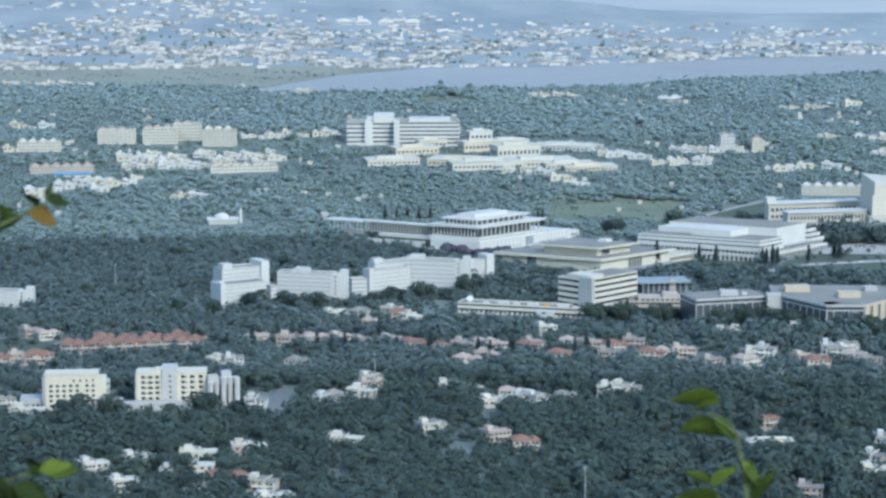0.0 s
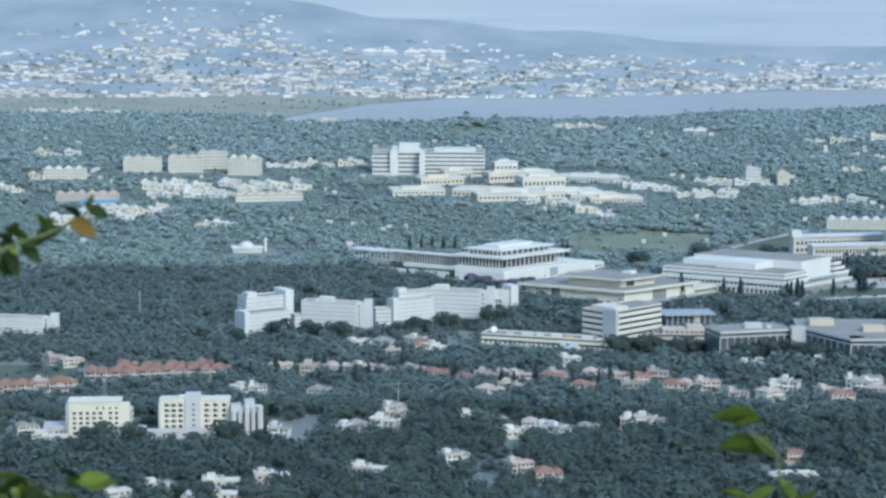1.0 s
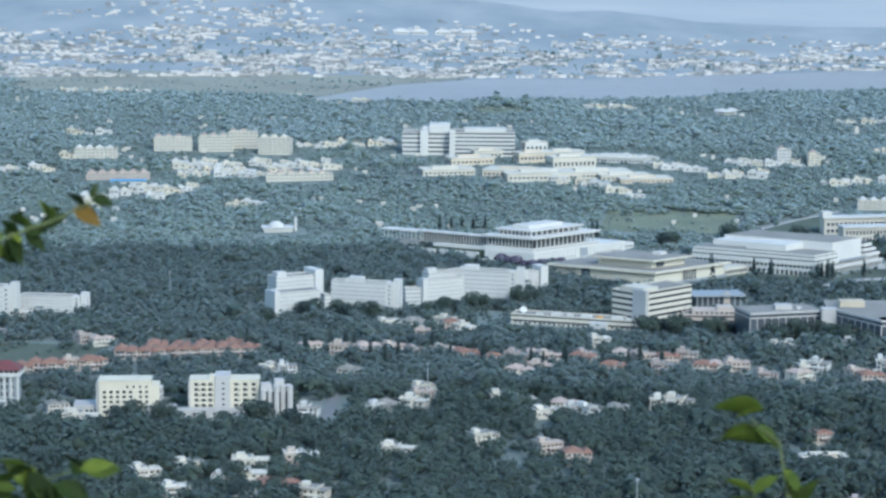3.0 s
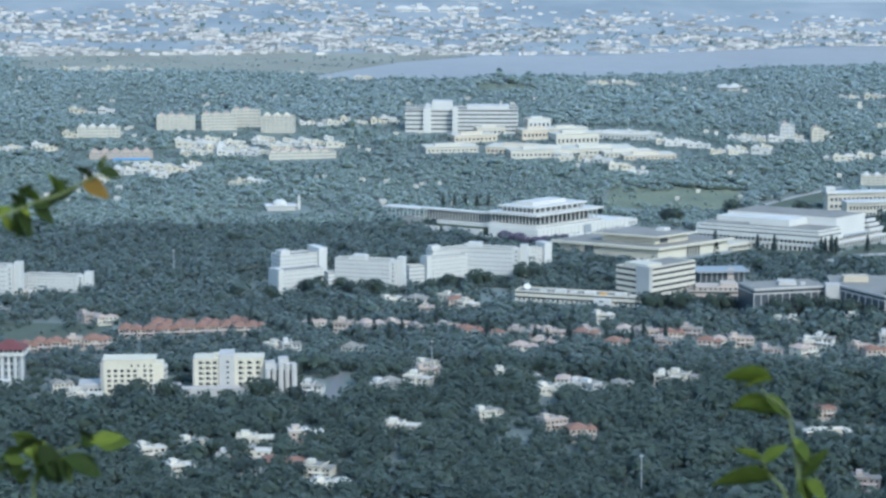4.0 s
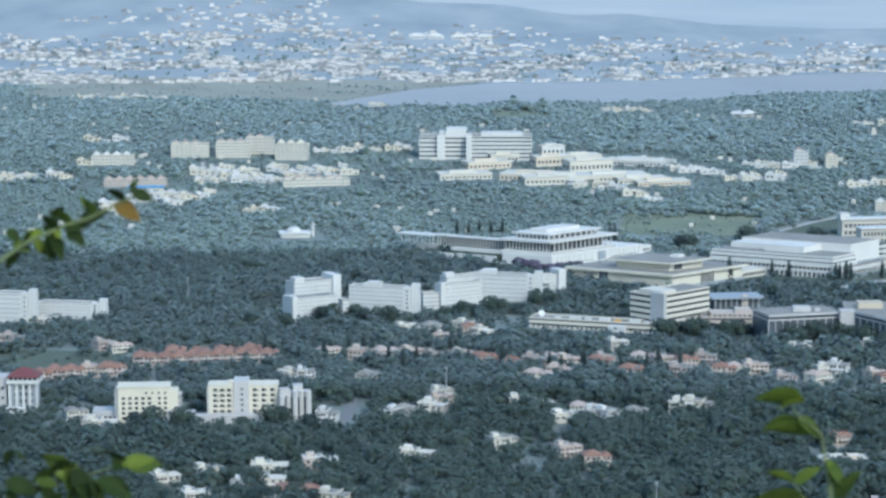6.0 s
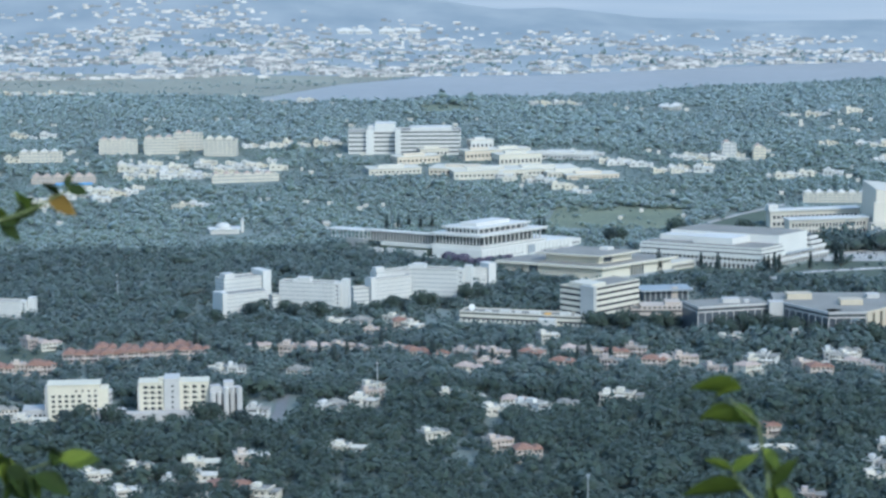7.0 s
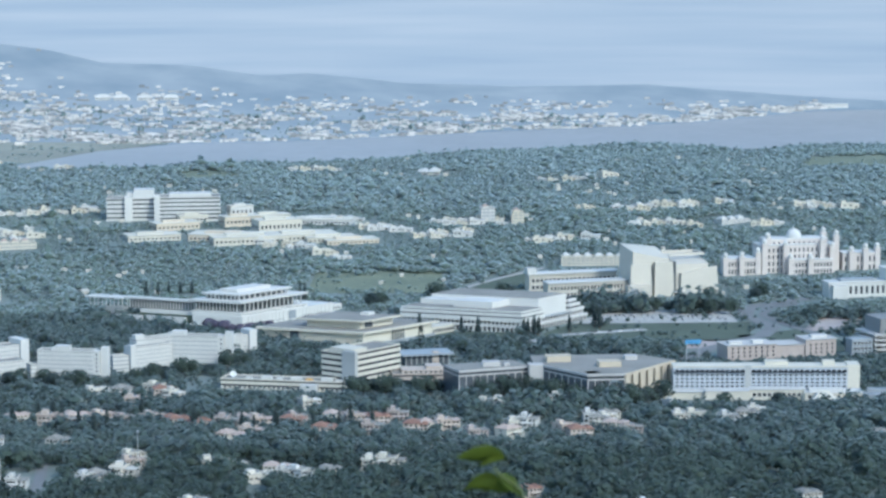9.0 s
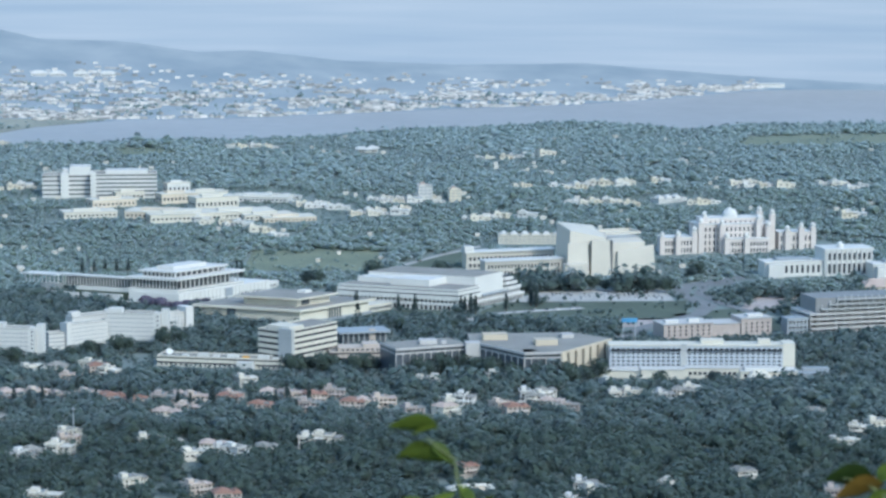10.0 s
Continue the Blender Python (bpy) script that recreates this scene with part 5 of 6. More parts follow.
flats(-422.8, 3092.5, 29.8, 6, 46.1, 16.0, 5, M_CREAM2, M_PINK)
flats(-367.9, 3095.2, 29.5, 4, 41.8, 18.1, 5, M_CREAM2, M_PINK)
flats(-333.8, 3120.2, 31.0, 4, 35.0, 19.6, 5, M_CREAM2, M_PINK)
flats(-293.4, 3082.6, 28.2, -6, 38.8, 19.4, 6, M_CREAM2, M_CREAM)
flats(-474.9, 2899.0, 17.4, 8, 72.3, 6.6, 2, M_PINKTAN, M_PINK)
flats(-268.1, 2908.1, 16.3, 12, 77.2, 7.8, 2, M_CREAM2, M_PINK)
flats(-511.3, 3033.9, 26.8, 4, 50.9, 11.0, 3, M_CREAM2, M_WHITE)
flats(393.0, 2766.3, 8.8, -4, 119.0, 8.8, 3, M_CREAM2, M_WHITE)
flats(619.6, 2992.7, 25.4, 24, 41.0, 5, 2, M_WHITE, M_WHITE)
flats(334.7, 3050.5, 26.3, 2, 16.5, 16.5, 4, M_WHITE, M_PINK)
flats(370.9, 3035.4, 25.5, 2, 13.7, 14, 4, M_CREAM, M_PINK)

shed = thing("blue_shed", -442.1, 2866.2, 15.0, 6, "long shed with a bright blue sheet roof", "shed")
boxes("wall", [(0, 0, 0, 40, 14, 5)], M_CREAM2, shed)
boxes("roof", [(-1, -1, 5, 41, 15, 6)], M_BLUE, shed)
sign = thing("rooftop_sign", 414.1, 2151.4, 0.0, 2, "blue rooftop sign board on two posts", "sign")
boxes("board", [(0, 0, 20, 14, .6, 23.5)], M_BLUE, sign)
boxes("post", [(1, .1, 0, 1.6, .5, 20), (12, .1, 0, 12.6, .5, 20)], M_METAL, sign)
hall = thing("boat_house", 1138.0, 4605.4, 50.0, 3, "long white hall on the far lake shore", "hall")
boxes("wall", [(0, 0, 0, 50, 18, 9)], M_WHITE, hall)
boxes("roof", [(-1, -1, 9, 51, 19, 10)], M_WHITE, hall)
mast = thing("lamp_mast", 81.6, 1434.1, 0.0, 0, "tall pale floodlight mast above trees", "lamp mast")
bm = bmesh.new()
lathe(bm, [(0.55, 0), (0.4, 12), (0.28, 27)], 0, 0, 8)
part("pole", bm, M_METAL, mast)
boxes("lamp_head", [(-1.2, -.3, 25.6, 1.2, .3, 26.1), (-.9, -.3, 26.5, .9, .3, 27.0)], M_METAL, mast)
mast2 = copy_thing(mast, pose(-49.1, 1775.2, 0.0))
# this mast copy stands in for a small white obelisk
obelisk_standin = copy_thing(mast, pose(-285.5, 2179.8, 0.0))


# ---- parked cars ----
def car(mat, word):
    t = thing("car", 0, 0, -60, 0, word + " parked car on pale paving", "car", "parked cars")
    bm = bmesh.new()
    add_box(bm, -2.1, -.85, .35, 2.1, .85, .95)
    add_box(bm, -.95, -.62, 1.5, .55, .62, 1.56)
    part("body", bm, mat, t)
    bm = bmesh.new()
    v = [bm.verts.new(p) for p in ((-1.5, -.8, .95), (1.2, -.8, .95), (1.2, .8, .95), (-1.5, .8, .95), (-1.0, -.65, 1.5), (.6, -.65, 1.5), (.6, .65, 1.5), (-1.0, .65, 1.5))]
    for f in ((4, 5, 6, 7), (0, 1, 5, 4), (1, 2, 6, 5), (2, 3, 7, 6), (3, 0, 4, 7)):
        bm.faces.new([v[i] for i in f])
    part("cabin", bm, M_DGLASS, t)
    for wx in (-1.3, 1.3):
        for wy in (-.8, .6):
            boxes("wheel", [(wx - .32, wy, 0, wx + .32, wy + .2, .64)], M_DKGREY, t)
    return t


CARS = [car(m, w) for m, w in zip(M_CARS, ("white", "silver", "dark"))]
rng = random.Random(77)
A, B, C_, D_ = [Vector(p) for p in ((364, 2413), (507, 2406), (502, 2448), (404, 2452))]
for j in range(4):
    for i in range(26):
        if rng.random() < .5:
            continue
        u, v = (i + .5) / 26, (j + .5) / 4
        p = A.lerp(B, u).lerp(D_.lerp(C_, u), v)
        copy_thing(rng.choice(CARS), pose(p.x, p.y, ground_height(p.x, p.y) + .42, 0, 0, 80 + rng.uniform(-4, 4)))
for k in range(18):
    p = Vector((203, 2277)).lerp(Vector((280, 2280)), rng.random()) if k % 2 else Vector((334, 2335)).lerp(Vector((416, 2359)), rng.random())
    copy_thing(rng.choice(CARS), pose(p.x + rng.uniform(-3, 3), p.y + rng.uniform(-3, 3), ground_height(p.x, p.y) + .52, 0, 0, rng.choice((0, 10, 20))))
for c in CARS:
    for o in (*c.children_recursive, c):
        bpy.data.objects.remove(o)


# ---- trees ----
def sheaf_mesh(name, centres, normals, sizes, rg, mat, cores=None, core_r=None, rough=.38):
    """Foliage in one mesh: small uneven sprays of leaves that face outwards, round low-poly inner masses."""
    n = len(centres)
    nr = normals + rg.normal(0, rough, normals.shape)
    nr /= np.linalg.norm(nr, axis=1, keepdims=True)
    u = np.cross(nr, rg.normal(0, 1, nr.shape))
    u /= np.linalg.norm(u, axis=1, keepdims=True)
    w = np.cross(nr, u)
    corner = np.array([(-1, -.8), (.9, -1), (1, .9), (-.8, 1)])[None] * rg.uniform(.5, 1.15, (n, 4, 1))
    v = centres[:, None] + (u[:, None] * corner[..., :1] + w[:, None] * corner[..., 1:]) * sizes[:, None, None] * .6
    v = v.reshape(-1, 3)
    loops, starts = [np.arange(n * 4)], [np.arange(n) * 4]
    totals = [np.full(n, 4)]
    if cores is not None:
        o = np.array([(1, 0, 0), (0, 1, 0), (-1, 0, 0), (0, -1, 0), (0, 0, 1), (0, 0, -1)], float)
        f = np.array([(0, 1, 4), (1, 2, 4), (2, 3, 4), (3, 0, 4), (1, 0, 5), (2, 1, 5), (3, 2, 5), (0, 3, 5)])
        m = len(cores)
        cv = cores[:, None] + o[None] * core_r[:, None] * rg.uniform(.8, 1.2, (m, 6, 1))
        loops.append((f[None] + (np.arange(m) * 6)[:, None, None] + len(v)).ravel())
        starts.append(n * 4 + np.arange(m * 8) * 3)
        totals.append(np.full(m * 8, 3))
        v = np.concatenate([v, cv.reshape(-1, 3)])
    loops, starts, totals = np.concatenate(loops), np.concatenate(starts), np.concatenate(totals)
    me = bpy.data.meshes.new(name)
    me.vertices.add(len(v))
    me.vertices.foreach_set("co", v.astype(np.float32).ravel())
    me.loops.add(len(loops))
    me.loops.foreach_set("vertex_index", loops.astype(np.int32))
    me.polygons.add(len(starts))
    me.polygons.foreach_set("loop_start", starts.astype(np.int32))
    me.polygons.foreach_set("loop_total", totals.astype(np.int32))
    me.polygons.foreach_set("use_smooth", totals == 3)
    me.update()
    me.validate()
    me.materials.append(mat)
    return me


def tree(kind, seed, h, spread, mat, label):
    rg = np.random.RandomState(seed)
    t = thing("tree", 0, 0, -60, 0, label, "tree", "single trees")
    bm = bmesh.new()
    lathe(bm, [(h * .035, 0), (h * .026, h * .25), (h * .016, h * .6), (h * .006, h * .9)], 0, 0, 7)
    for k in range(6):
        a0 = k * 2.4 + rg.uniform(0, .5)
        z0, z1 = h * (.25 + .07 * k), h * (.45 + .07 * k)
        r1 = spread * .7
        q = [bm.verts.new(p) for p in ((-.08 * h * .2, 0, z0), (.08 * h * .2, 0, z0), (0, .08 * h * .2, z0))]
        e_ = bm.verts.new((math.cos(a0) * r1, math.sin(a0) * r1, z1))
        for i in range(3):
            bm.faces.new((q[i], q[(i + 1) % 3], e_))
    part("trunk", bm, M_BARK, t)
    n = 520
    if kind == "column":
        z = rg.uniform(.1, 1, n)
        r = spread * np.clip(1.1 - z, .08, 1) ** .6 * rg.uniform(.75, 1.1, n)
        core, core_r = np.array([(0, 0, h * .45)]), np.array([(spread * .7, spread * .7, h * .42)])
    else:
        z = .26 + .74 * rg.uniform(0, 1, n)
        a0 = rg.uniform(0, math.tau, n)
        lobe = 1 + .22 * np.sin(a0 * 3 + z * 7 + seed) + .14 * np.sin(a0 * 5 - z * 11)
        r = spread * np.sqrt(np.clip(1 - ((z - .60) / .42) ** 2, .03, 1)) * rg.uniform(.72, 1.08, n) * lobe
        core, core_r = np.array([(0, 0, h * .6)]), np.array([(spread * .75, spread * .75, h * .32)])
    a_ = rg.uniform(0, math.tau, n) if kind == "column" else a0
    c = np.stack([r * np.cos(a_), r * np.sin(a_), z * h], 1)
    nrm = np.stack([np.cos(a_) * r / spread, np.sin(a_) * r / spread, (z - .5) * 1.8], 1)
    nrm /= np.linalg.norm(nrm, axis=1, keepdims=True) + 1e-6
    me = sheaf_mesh("crown", c, nrm, rg.uniform(.16, .30, n) * min(spread, 5), rg, mat, core, core_r)
    ob = new("crown", me)
    ob.parent = t
    return t


ROUND_T = [tree("round", s, h, sp, m, l) for s, h, sp, m, l in ((1, 13, 6.2, M_CROWN, "broad green tree with an uneven crown"), (2, 11, 5.0, M_DCROWN, "dark green tree with a dense crown"), (3, 15, 7.0, M_CROWN, "tall spreading green tree"))]
COLUMN_T = [tree("column", s, h, sp, M_DCROWN, "slim dark cypress-like tree") for s, h, sp in ((4, 15, 2.4), (5, 18, 3.0))]
PURPLE_T = [tree("round", 6, 8, 4.6, M_PURPLE, "tree in purple blossom before a palace")]
rng = random.Random(5)


def plant(kinds, spots):
    for k, (x, y) in enumerate(spots):
        s = rng.uniform(.85, 1.3)
        c = copy_thing(kinds[k % len(kinds)], pose(x, y, ground_height(x, y) - .3, 0, 0, rng.uniform(0, 360)))
        c.scale = (s, s, s)


plant(COLUMN_T, [(300, 2335), (304, 2322), (310, 2335), (298, 2349), (369, 2376), (373, 2369), (240, 2362), (253, 2335), (-168, 1934), (-149, 1941), (-97, 1911), (-84, 1878), (-76, 1918), (26, 1905), (35, 1896),
                 (51, 1878), (80, 1896), (109, 1909), (-36, 1918), (-10, 1909), (-111, 1941), (-130, 1955), (100, 1905), (125, 1900), (-19, 1946), (-51, 1960), (-196, 1955), (-119, 1960), (341, 2349), (198, 2335),
                 (-61, 2615), (-49, 2622), (-38, 2629), (-26, 2629), (-14, 2636), (97, 2594), (101, 2579)])
plant(ROUND_T, [(-136, 2123), (-128, 2107), (-116, 2112), (-106, 2101), (-69, 2109), (-59, 2118), (-45, 2134), (-36, 2140), (-21, 2151), (-12, 2157), (3, 2151), (18, 2180), (33, 2192), (73, 2215), (81, 2203),
                (91, 2221), (84, 2246), (97, 2194), (64, 2180), (-164, 2109), (-154, 2101), (-191, 2069), (-171, 2080), (172, 2543), (178, 2550), (166, 2536), (234, 2568), (243, 2568), (312, 2591), (305, 2584),
                (230, 2239), (258, 2221), (273, 2215), (288, 2221), (304, 2227), (312, 2215), (327, 2209), (344, 2224), (357, 2215), (371, 2209), (284, 2246), (371, 2479), (384, 2493), (391, 2477), (383, 2519),
                (369, 2502), (381, 2455), (435, 2486), (444, 2470), (458, 2468), (488, 2465), (496, 2448), (508, 2466), (501, 2500), (516, 2446), (560, 2532), (568, 2541), (-247, 1691), (-258, 1686),
                (-167, 1691), (-159, 1697), (-222, 1700), (-228, 1690), (-184, 1674), (-139, 1683), (-160, 1516), (-144, 1483), (-121, 1478), (-132, 1483), (-175, 1526), (-153, 1481), (407, 1949), (454, 1943), (454, 1963)])
plant(ROUND_T, [(208 + 6.5 * k, 2004 + 2.2 * k + (k % 3) * 4) for k in range(9)] + [(268 + 5.5 * k, 2012 - 5.5 * k + (k % 2) * 4) for k in range(7)] + [(306 + 7 * k, 1964 + (k % 3) * 3) for k in range(6)]
      + [(345 + 5 * k, 1975 + 4.0 * k) for k in range(5)] + [(66 + 8 * k, 2216 + (k % 2) * 14) for k in range(5)] + [(118 + 9 * k, 2040 + (k % 3) * 4) for k in range(9)])
plant(PURPLE_T, [(9, 2407), (17, 2400), (25, 2393), (33, 2386), (42, 2386), (52, 2397), (60, 2404), (3, 2414)])
for t in ROUND_T + COLUMN_T + PURPLE_T:
    for o in (*t.children_recursive, t):
        bpy.data.objects.remove(o)


# ---- woods ----
def inside(px, py, quad):
    """Which points lie in a convex quad."""
    res = np.ones(len(px), bool)
    sign_ = 0
    for (ax, ay), (bx, by) in zip(quad, quad[1:] + quad[:1]):
        sign_ += ax * by - bx * ay
    for (ax, ay), (bx, by) in zip(quad, quad[1:] + quad[:1]):
        cr = (bx - ax) * (py - ay) - (by - ay) * (px - ax)
        res &= cr * np.sign(sign_) > 0
    return res


def in_lake(px, py):
    res = np.zeros(len(px), bool)
    for (ax, ay), (bx, by) in zip(LAKE, LAKE[1:] + LAKE[:1]):
        hit = ((ay > py) != (by > py)) & (px < (bx - ax) * (py - ay) / (by - ay + 1e-9) + ax)
        res ^= hit
    return res


# ---- small houses among the far woods ----
def far_cottages():
    """Pale flat-roofed cottages and sheds, too many and too small to tell apart."""
    rg = np.random.RandomState(31)
    bm = bmesh.new()
    n = 0
    while n < 170:
        d = math.sqrt(rg.uniform(2620 ** 2, 3700 ** 2))
        b = radians(rg.uniform(-12, 17))
        x, y = d * math.sin(b), d * math.cos(b)
        if noise.noise(Vector((x * .005, y * .008, 7))) < .12 or in_lake(np.array([x]), np.array([y]))[0]:
            continue
        w, dp, h, z = rg.uniform(2.5, 7), rg.uniform(3, 6), rg.uniform(2.4, 3.8), ground_height(x, y)
        add_box(bm, x - w / 2, y, z, x + w / 2, y + dp, z + h)
        add_box(bm, x - w / 2 - .4, y - .4, z + h + .004, x + w / 2 + .4, y + dp + .4, z + h + .4)
        keep_clear(x, y, 0, -w / 2 - 2, -13, w / 2 + 2, dp + 1)
        n += 1
    me = bpy.data.meshes.new("far_cottages")
    bm.to_mesh(me)
    bm.free()
    me.materials.append(M_LIME)
    return tagged(new("far_cottages", me), "scattered pale cottages among far woods", "houses", kind="stuff")


far_cottages()


# ---- planting of the woods ----
def woods(name, d0, d1, spacing, sprays, size, seed, label, gaps=.12, mat=None, leaf=.5, up=.5, fill=1.0, b0=-14, b1=21, full=False):
    """Trees of a wood, each a lobed crown of leaf sprays, kept off plots, roads and water."""
    rg = np.random.RandomState(seed)
    n = int(.5 * radians(b1 - b0) * (d1 * d1 - d0 * d0) / spacing ** 2)
    d = np.sqrt(rg.uniform(d0 * d0, d1 * d1, n))
    b = np.radians(rg.uniform(b0, b1, n))
    x, y = d * np.sin(b), d * np.cos(b)
    keep = rg.uniform(0, 1, n) > gaps
    near = np.ones(n)
    for fx, fy, tr, x0, y0, x1, y1 in FOOT:
        c, s = math.cos(tr), math.sin(tr)
        lx, ly = (x - fx) * c + (y - fy) * s, -(x - fx) * s + (y - fy) * c
        keep &= ~((lx > x0) & (lx < x1) & (ly > y0) & (ly < y1))
        big_plot = x1 - x0 > 34
        m = 26 if big_plot else 5
        near[(lx > x0 - m) & (lx < x1 + m) & (ly > y0 - m) & (ly < y1 + m)] = .55 if big_plot else .7
    wob = 14 * np.sin(x * .07 + 2 * np.sin(y * .05)) + 9 * np.sin(y * .11 + x * .03)
    patchy = np.sin(x * .045 + 1.3 * np.sin(y * .03)) * np.sin(y * .06 + .8) > .35
    for q in CLEAR:
        keep &= ~inside(x + wob, y + wob * 1.6, list(q)) | (rg.uniform(0, 1, n) < np.where(patchy, .22, .03))
        near[inside(x, y + 26, list(q))] = .5
    keep &= ~in_lake(x, y)
    if full:
        near[:] = 1
    x, y, near = x[keep], y[keep], near[keep]
    n = len(x)
    z = np.array([ground_height(p, q) for p, q in zip(x, y)])
    h = size * near * rg.lognormal(0, .22, n) * np.where(rg.uniform(0, 1, n) < .07, 1.45, 1) * (1 + .25 * np.sin(x * .013 + 1.7) * np.sin(y * .011))
    wide = h * rg.uniform(.40, .60, n)
    k = sprays
    dr = rg.normal(0, 1, (n, k, 3))
    dr[..., 2] = np.abs(dr[..., 2]) * rg.choice((1, 1, 1, -.7), (n, k))
    dr /= np.linalg.norm(dr, axis=2, keepdims=True)
    ph = rg.uniform(0, math.tau, (n, 1))
    az = np.arctan2(dr[..., 1], dr[..., 0])
    lobe = 1 + .24 * np.sin(3 * az + ph + 4 * dr[..., 2]) + .14 * np.sin(5 * az - 2 * ph) + rg.normal(0, .07, (n, k))
    ell = np.stack([wide, wide, h * .40], 1)
    mid = np.stack([x, y, z + h * .58], 1)
    cen = mid[:, None] + dr * lobe[..., None] * ell[:, None]
    nrm = dr / ell[:, None] * wide[:, None, None]
    nrm /= np.linalg.norm(nrm, axis=2, keepdims=True)
    nrm[..., 2] += up
    nrm /= np.linalg.norm(nrm, axis=2, keepdims=True)
    sz = (wide[:, None] * rg.uniform(.75, 1.35, (n, k)) * leaf).ravel()
    me = sheaf_mesh(name, cen.reshape(-1, 3), nrm.reshape(-1, 3), sz, rg, mat or M_WOOD, mid - np.array([0, 0, .08]) * h[:, None], ell * np.array([fill, fill, .80]), .30)
    return tagged(new(name, me), label, "woods", kind="stuff")


# bands by distance, each with more haze put into its foliage
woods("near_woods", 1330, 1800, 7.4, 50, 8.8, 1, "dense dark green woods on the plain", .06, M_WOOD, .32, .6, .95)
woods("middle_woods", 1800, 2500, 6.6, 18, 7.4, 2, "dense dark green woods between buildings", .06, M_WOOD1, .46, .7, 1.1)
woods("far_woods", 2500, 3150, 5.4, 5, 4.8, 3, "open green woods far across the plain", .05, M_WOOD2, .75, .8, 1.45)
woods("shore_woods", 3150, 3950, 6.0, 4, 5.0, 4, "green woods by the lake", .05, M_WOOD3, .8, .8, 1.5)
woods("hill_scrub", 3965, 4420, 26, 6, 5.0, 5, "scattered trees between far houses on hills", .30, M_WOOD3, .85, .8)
for k, (d0, d1, b0, b1, tall, gap) in enumerate(((2425, 2505, 13.7, 16.6, 12, .1), (2484, 2540, 8.6, 11.9, 12, .45), (1940, 2004, 5.7, 9.6, 13, .25), (2165, 2245, 1.5, 2.9, 12, .2), (2196, 2240, 6.2, 9.6, 9, .35))):
    woods("grove", d0, d1, 7.0, 34, tall, 40 + k, "clump of tall dark green trees beside large buildings", gap, M_WOOD1, .38, .6, .8, b0, b1, True)


# ---- far town past the lake ----
def far_town():
    rg = np.random.RandomState(9)
    verts, faces = [], []
    def house(x, y, w, d, h, tr):
        z = ground_height(x, y)
        c, s = math.cos(tr), math.sin(tr)
        k = len(verts)
        for zz in (z, z + h):
            for lx, ly in ((-w / 2, -d / 2), (w / 2, -d / 2), (w / 2, d / 2), (-w / 2, d / 2)):
                verts.append((x + lx * c - ly * s, y + lx * s + ly * c, zz))
        faces.extend([tuple(k + i for i in f) for f in ((4, 5, 6, 7), (0, 1, 5, 4), (1, 2, 6, 5), (2, 3, 7, 6), (3, 0, 4, 7))])
    n = 0
    while n < 5600:
        b = rg.uniform(-13, 14)
        st = float(np.interp(b, SHORE_B, SHORE_D))
        u = rg.beta(1.1, 1.8)
        dd = st + 15 + u * (4840 - st)
        x, y = dd * math.sin(radians(b)), dd * math.cos(radians(b))
        dens = noise.noise(Vector((x * .006, y * .010, 0))) + noise.noise(Vector((x * .02, y * .035, 3))) * .8
        climb = .8 * math.exp(-((b + 5.6) / 1.7) ** 2) * (1 - .7 * u) + max(0.0, 1 - u / .8)
        if b > 8:
            climb *= .45
        if dens < -.02 or rg.uniform() > climb:
            continue
        w = rg.uniform(4, 12) * (2.0 if rg.uniform() < .10 else 1)
        house(x, y, w, rg.uniform(4, 8), rg.uniform(1.8, 4.4), rg.uniform(-.25, .25))
        n += 1
    me = bpy.data.meshes.new("far_town")
    me.from_pydata(verts, [], faces)
    me.materials.append(M_TOWN)
    return tagged(new("far_town", me), "hazy white town of small flat-roofed houses beyond a lake", "town", kind="stuff")


far_town()
for k, (x, y) in enumerate([(-175, 4487), (-143, 4491), (-102, 4494), (-56, 4497)]):
    v = thing("domed_villa", x, y, ground_height(x, y), 5, "large white villa on a far hill", "house", "villas on the ridge")
    boxes("wall", [(-13, -7, 0, 13, 7, 6), (-7, -5, 6, 7, 5, 9)], M_WHITE, v)
    hip("roof", -13, -7, 6.1, 13, 7, 4, M_WHITE, v)
    windows(v, "x", -12, 12, 6, 1.5, 2, 2.4, -7.03)


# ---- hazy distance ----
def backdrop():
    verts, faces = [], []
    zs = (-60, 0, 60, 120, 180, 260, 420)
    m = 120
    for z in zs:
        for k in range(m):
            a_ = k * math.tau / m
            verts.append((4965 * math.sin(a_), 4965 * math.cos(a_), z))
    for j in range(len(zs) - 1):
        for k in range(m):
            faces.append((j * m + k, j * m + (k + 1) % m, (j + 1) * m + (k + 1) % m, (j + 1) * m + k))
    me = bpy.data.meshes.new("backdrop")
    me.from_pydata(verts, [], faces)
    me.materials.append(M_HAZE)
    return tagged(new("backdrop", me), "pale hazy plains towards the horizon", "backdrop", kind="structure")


backdrop()


# ---- twigs close to the viewpoint ----
def leaf_shape(bm, bend):
    n = 8
    rows = []
    for i in range(n + 1):
        u = i / n
        w = .30 * math.sin(math.pi * u ** .75) ** .9 + .004
        zc = bend * u * u
        rows.append([bm.verts.new(p) for p in ((u, -w, zc + w * .35), (u, 0, zc), (u, w, zc + w * .35))])
    for p, q in zip(rows, rows[1:]):
        for i in range(2):
            f = bm.faces.new((p[i], q[i], q[i + 1], p[i + 1]))
            f.smooth = True


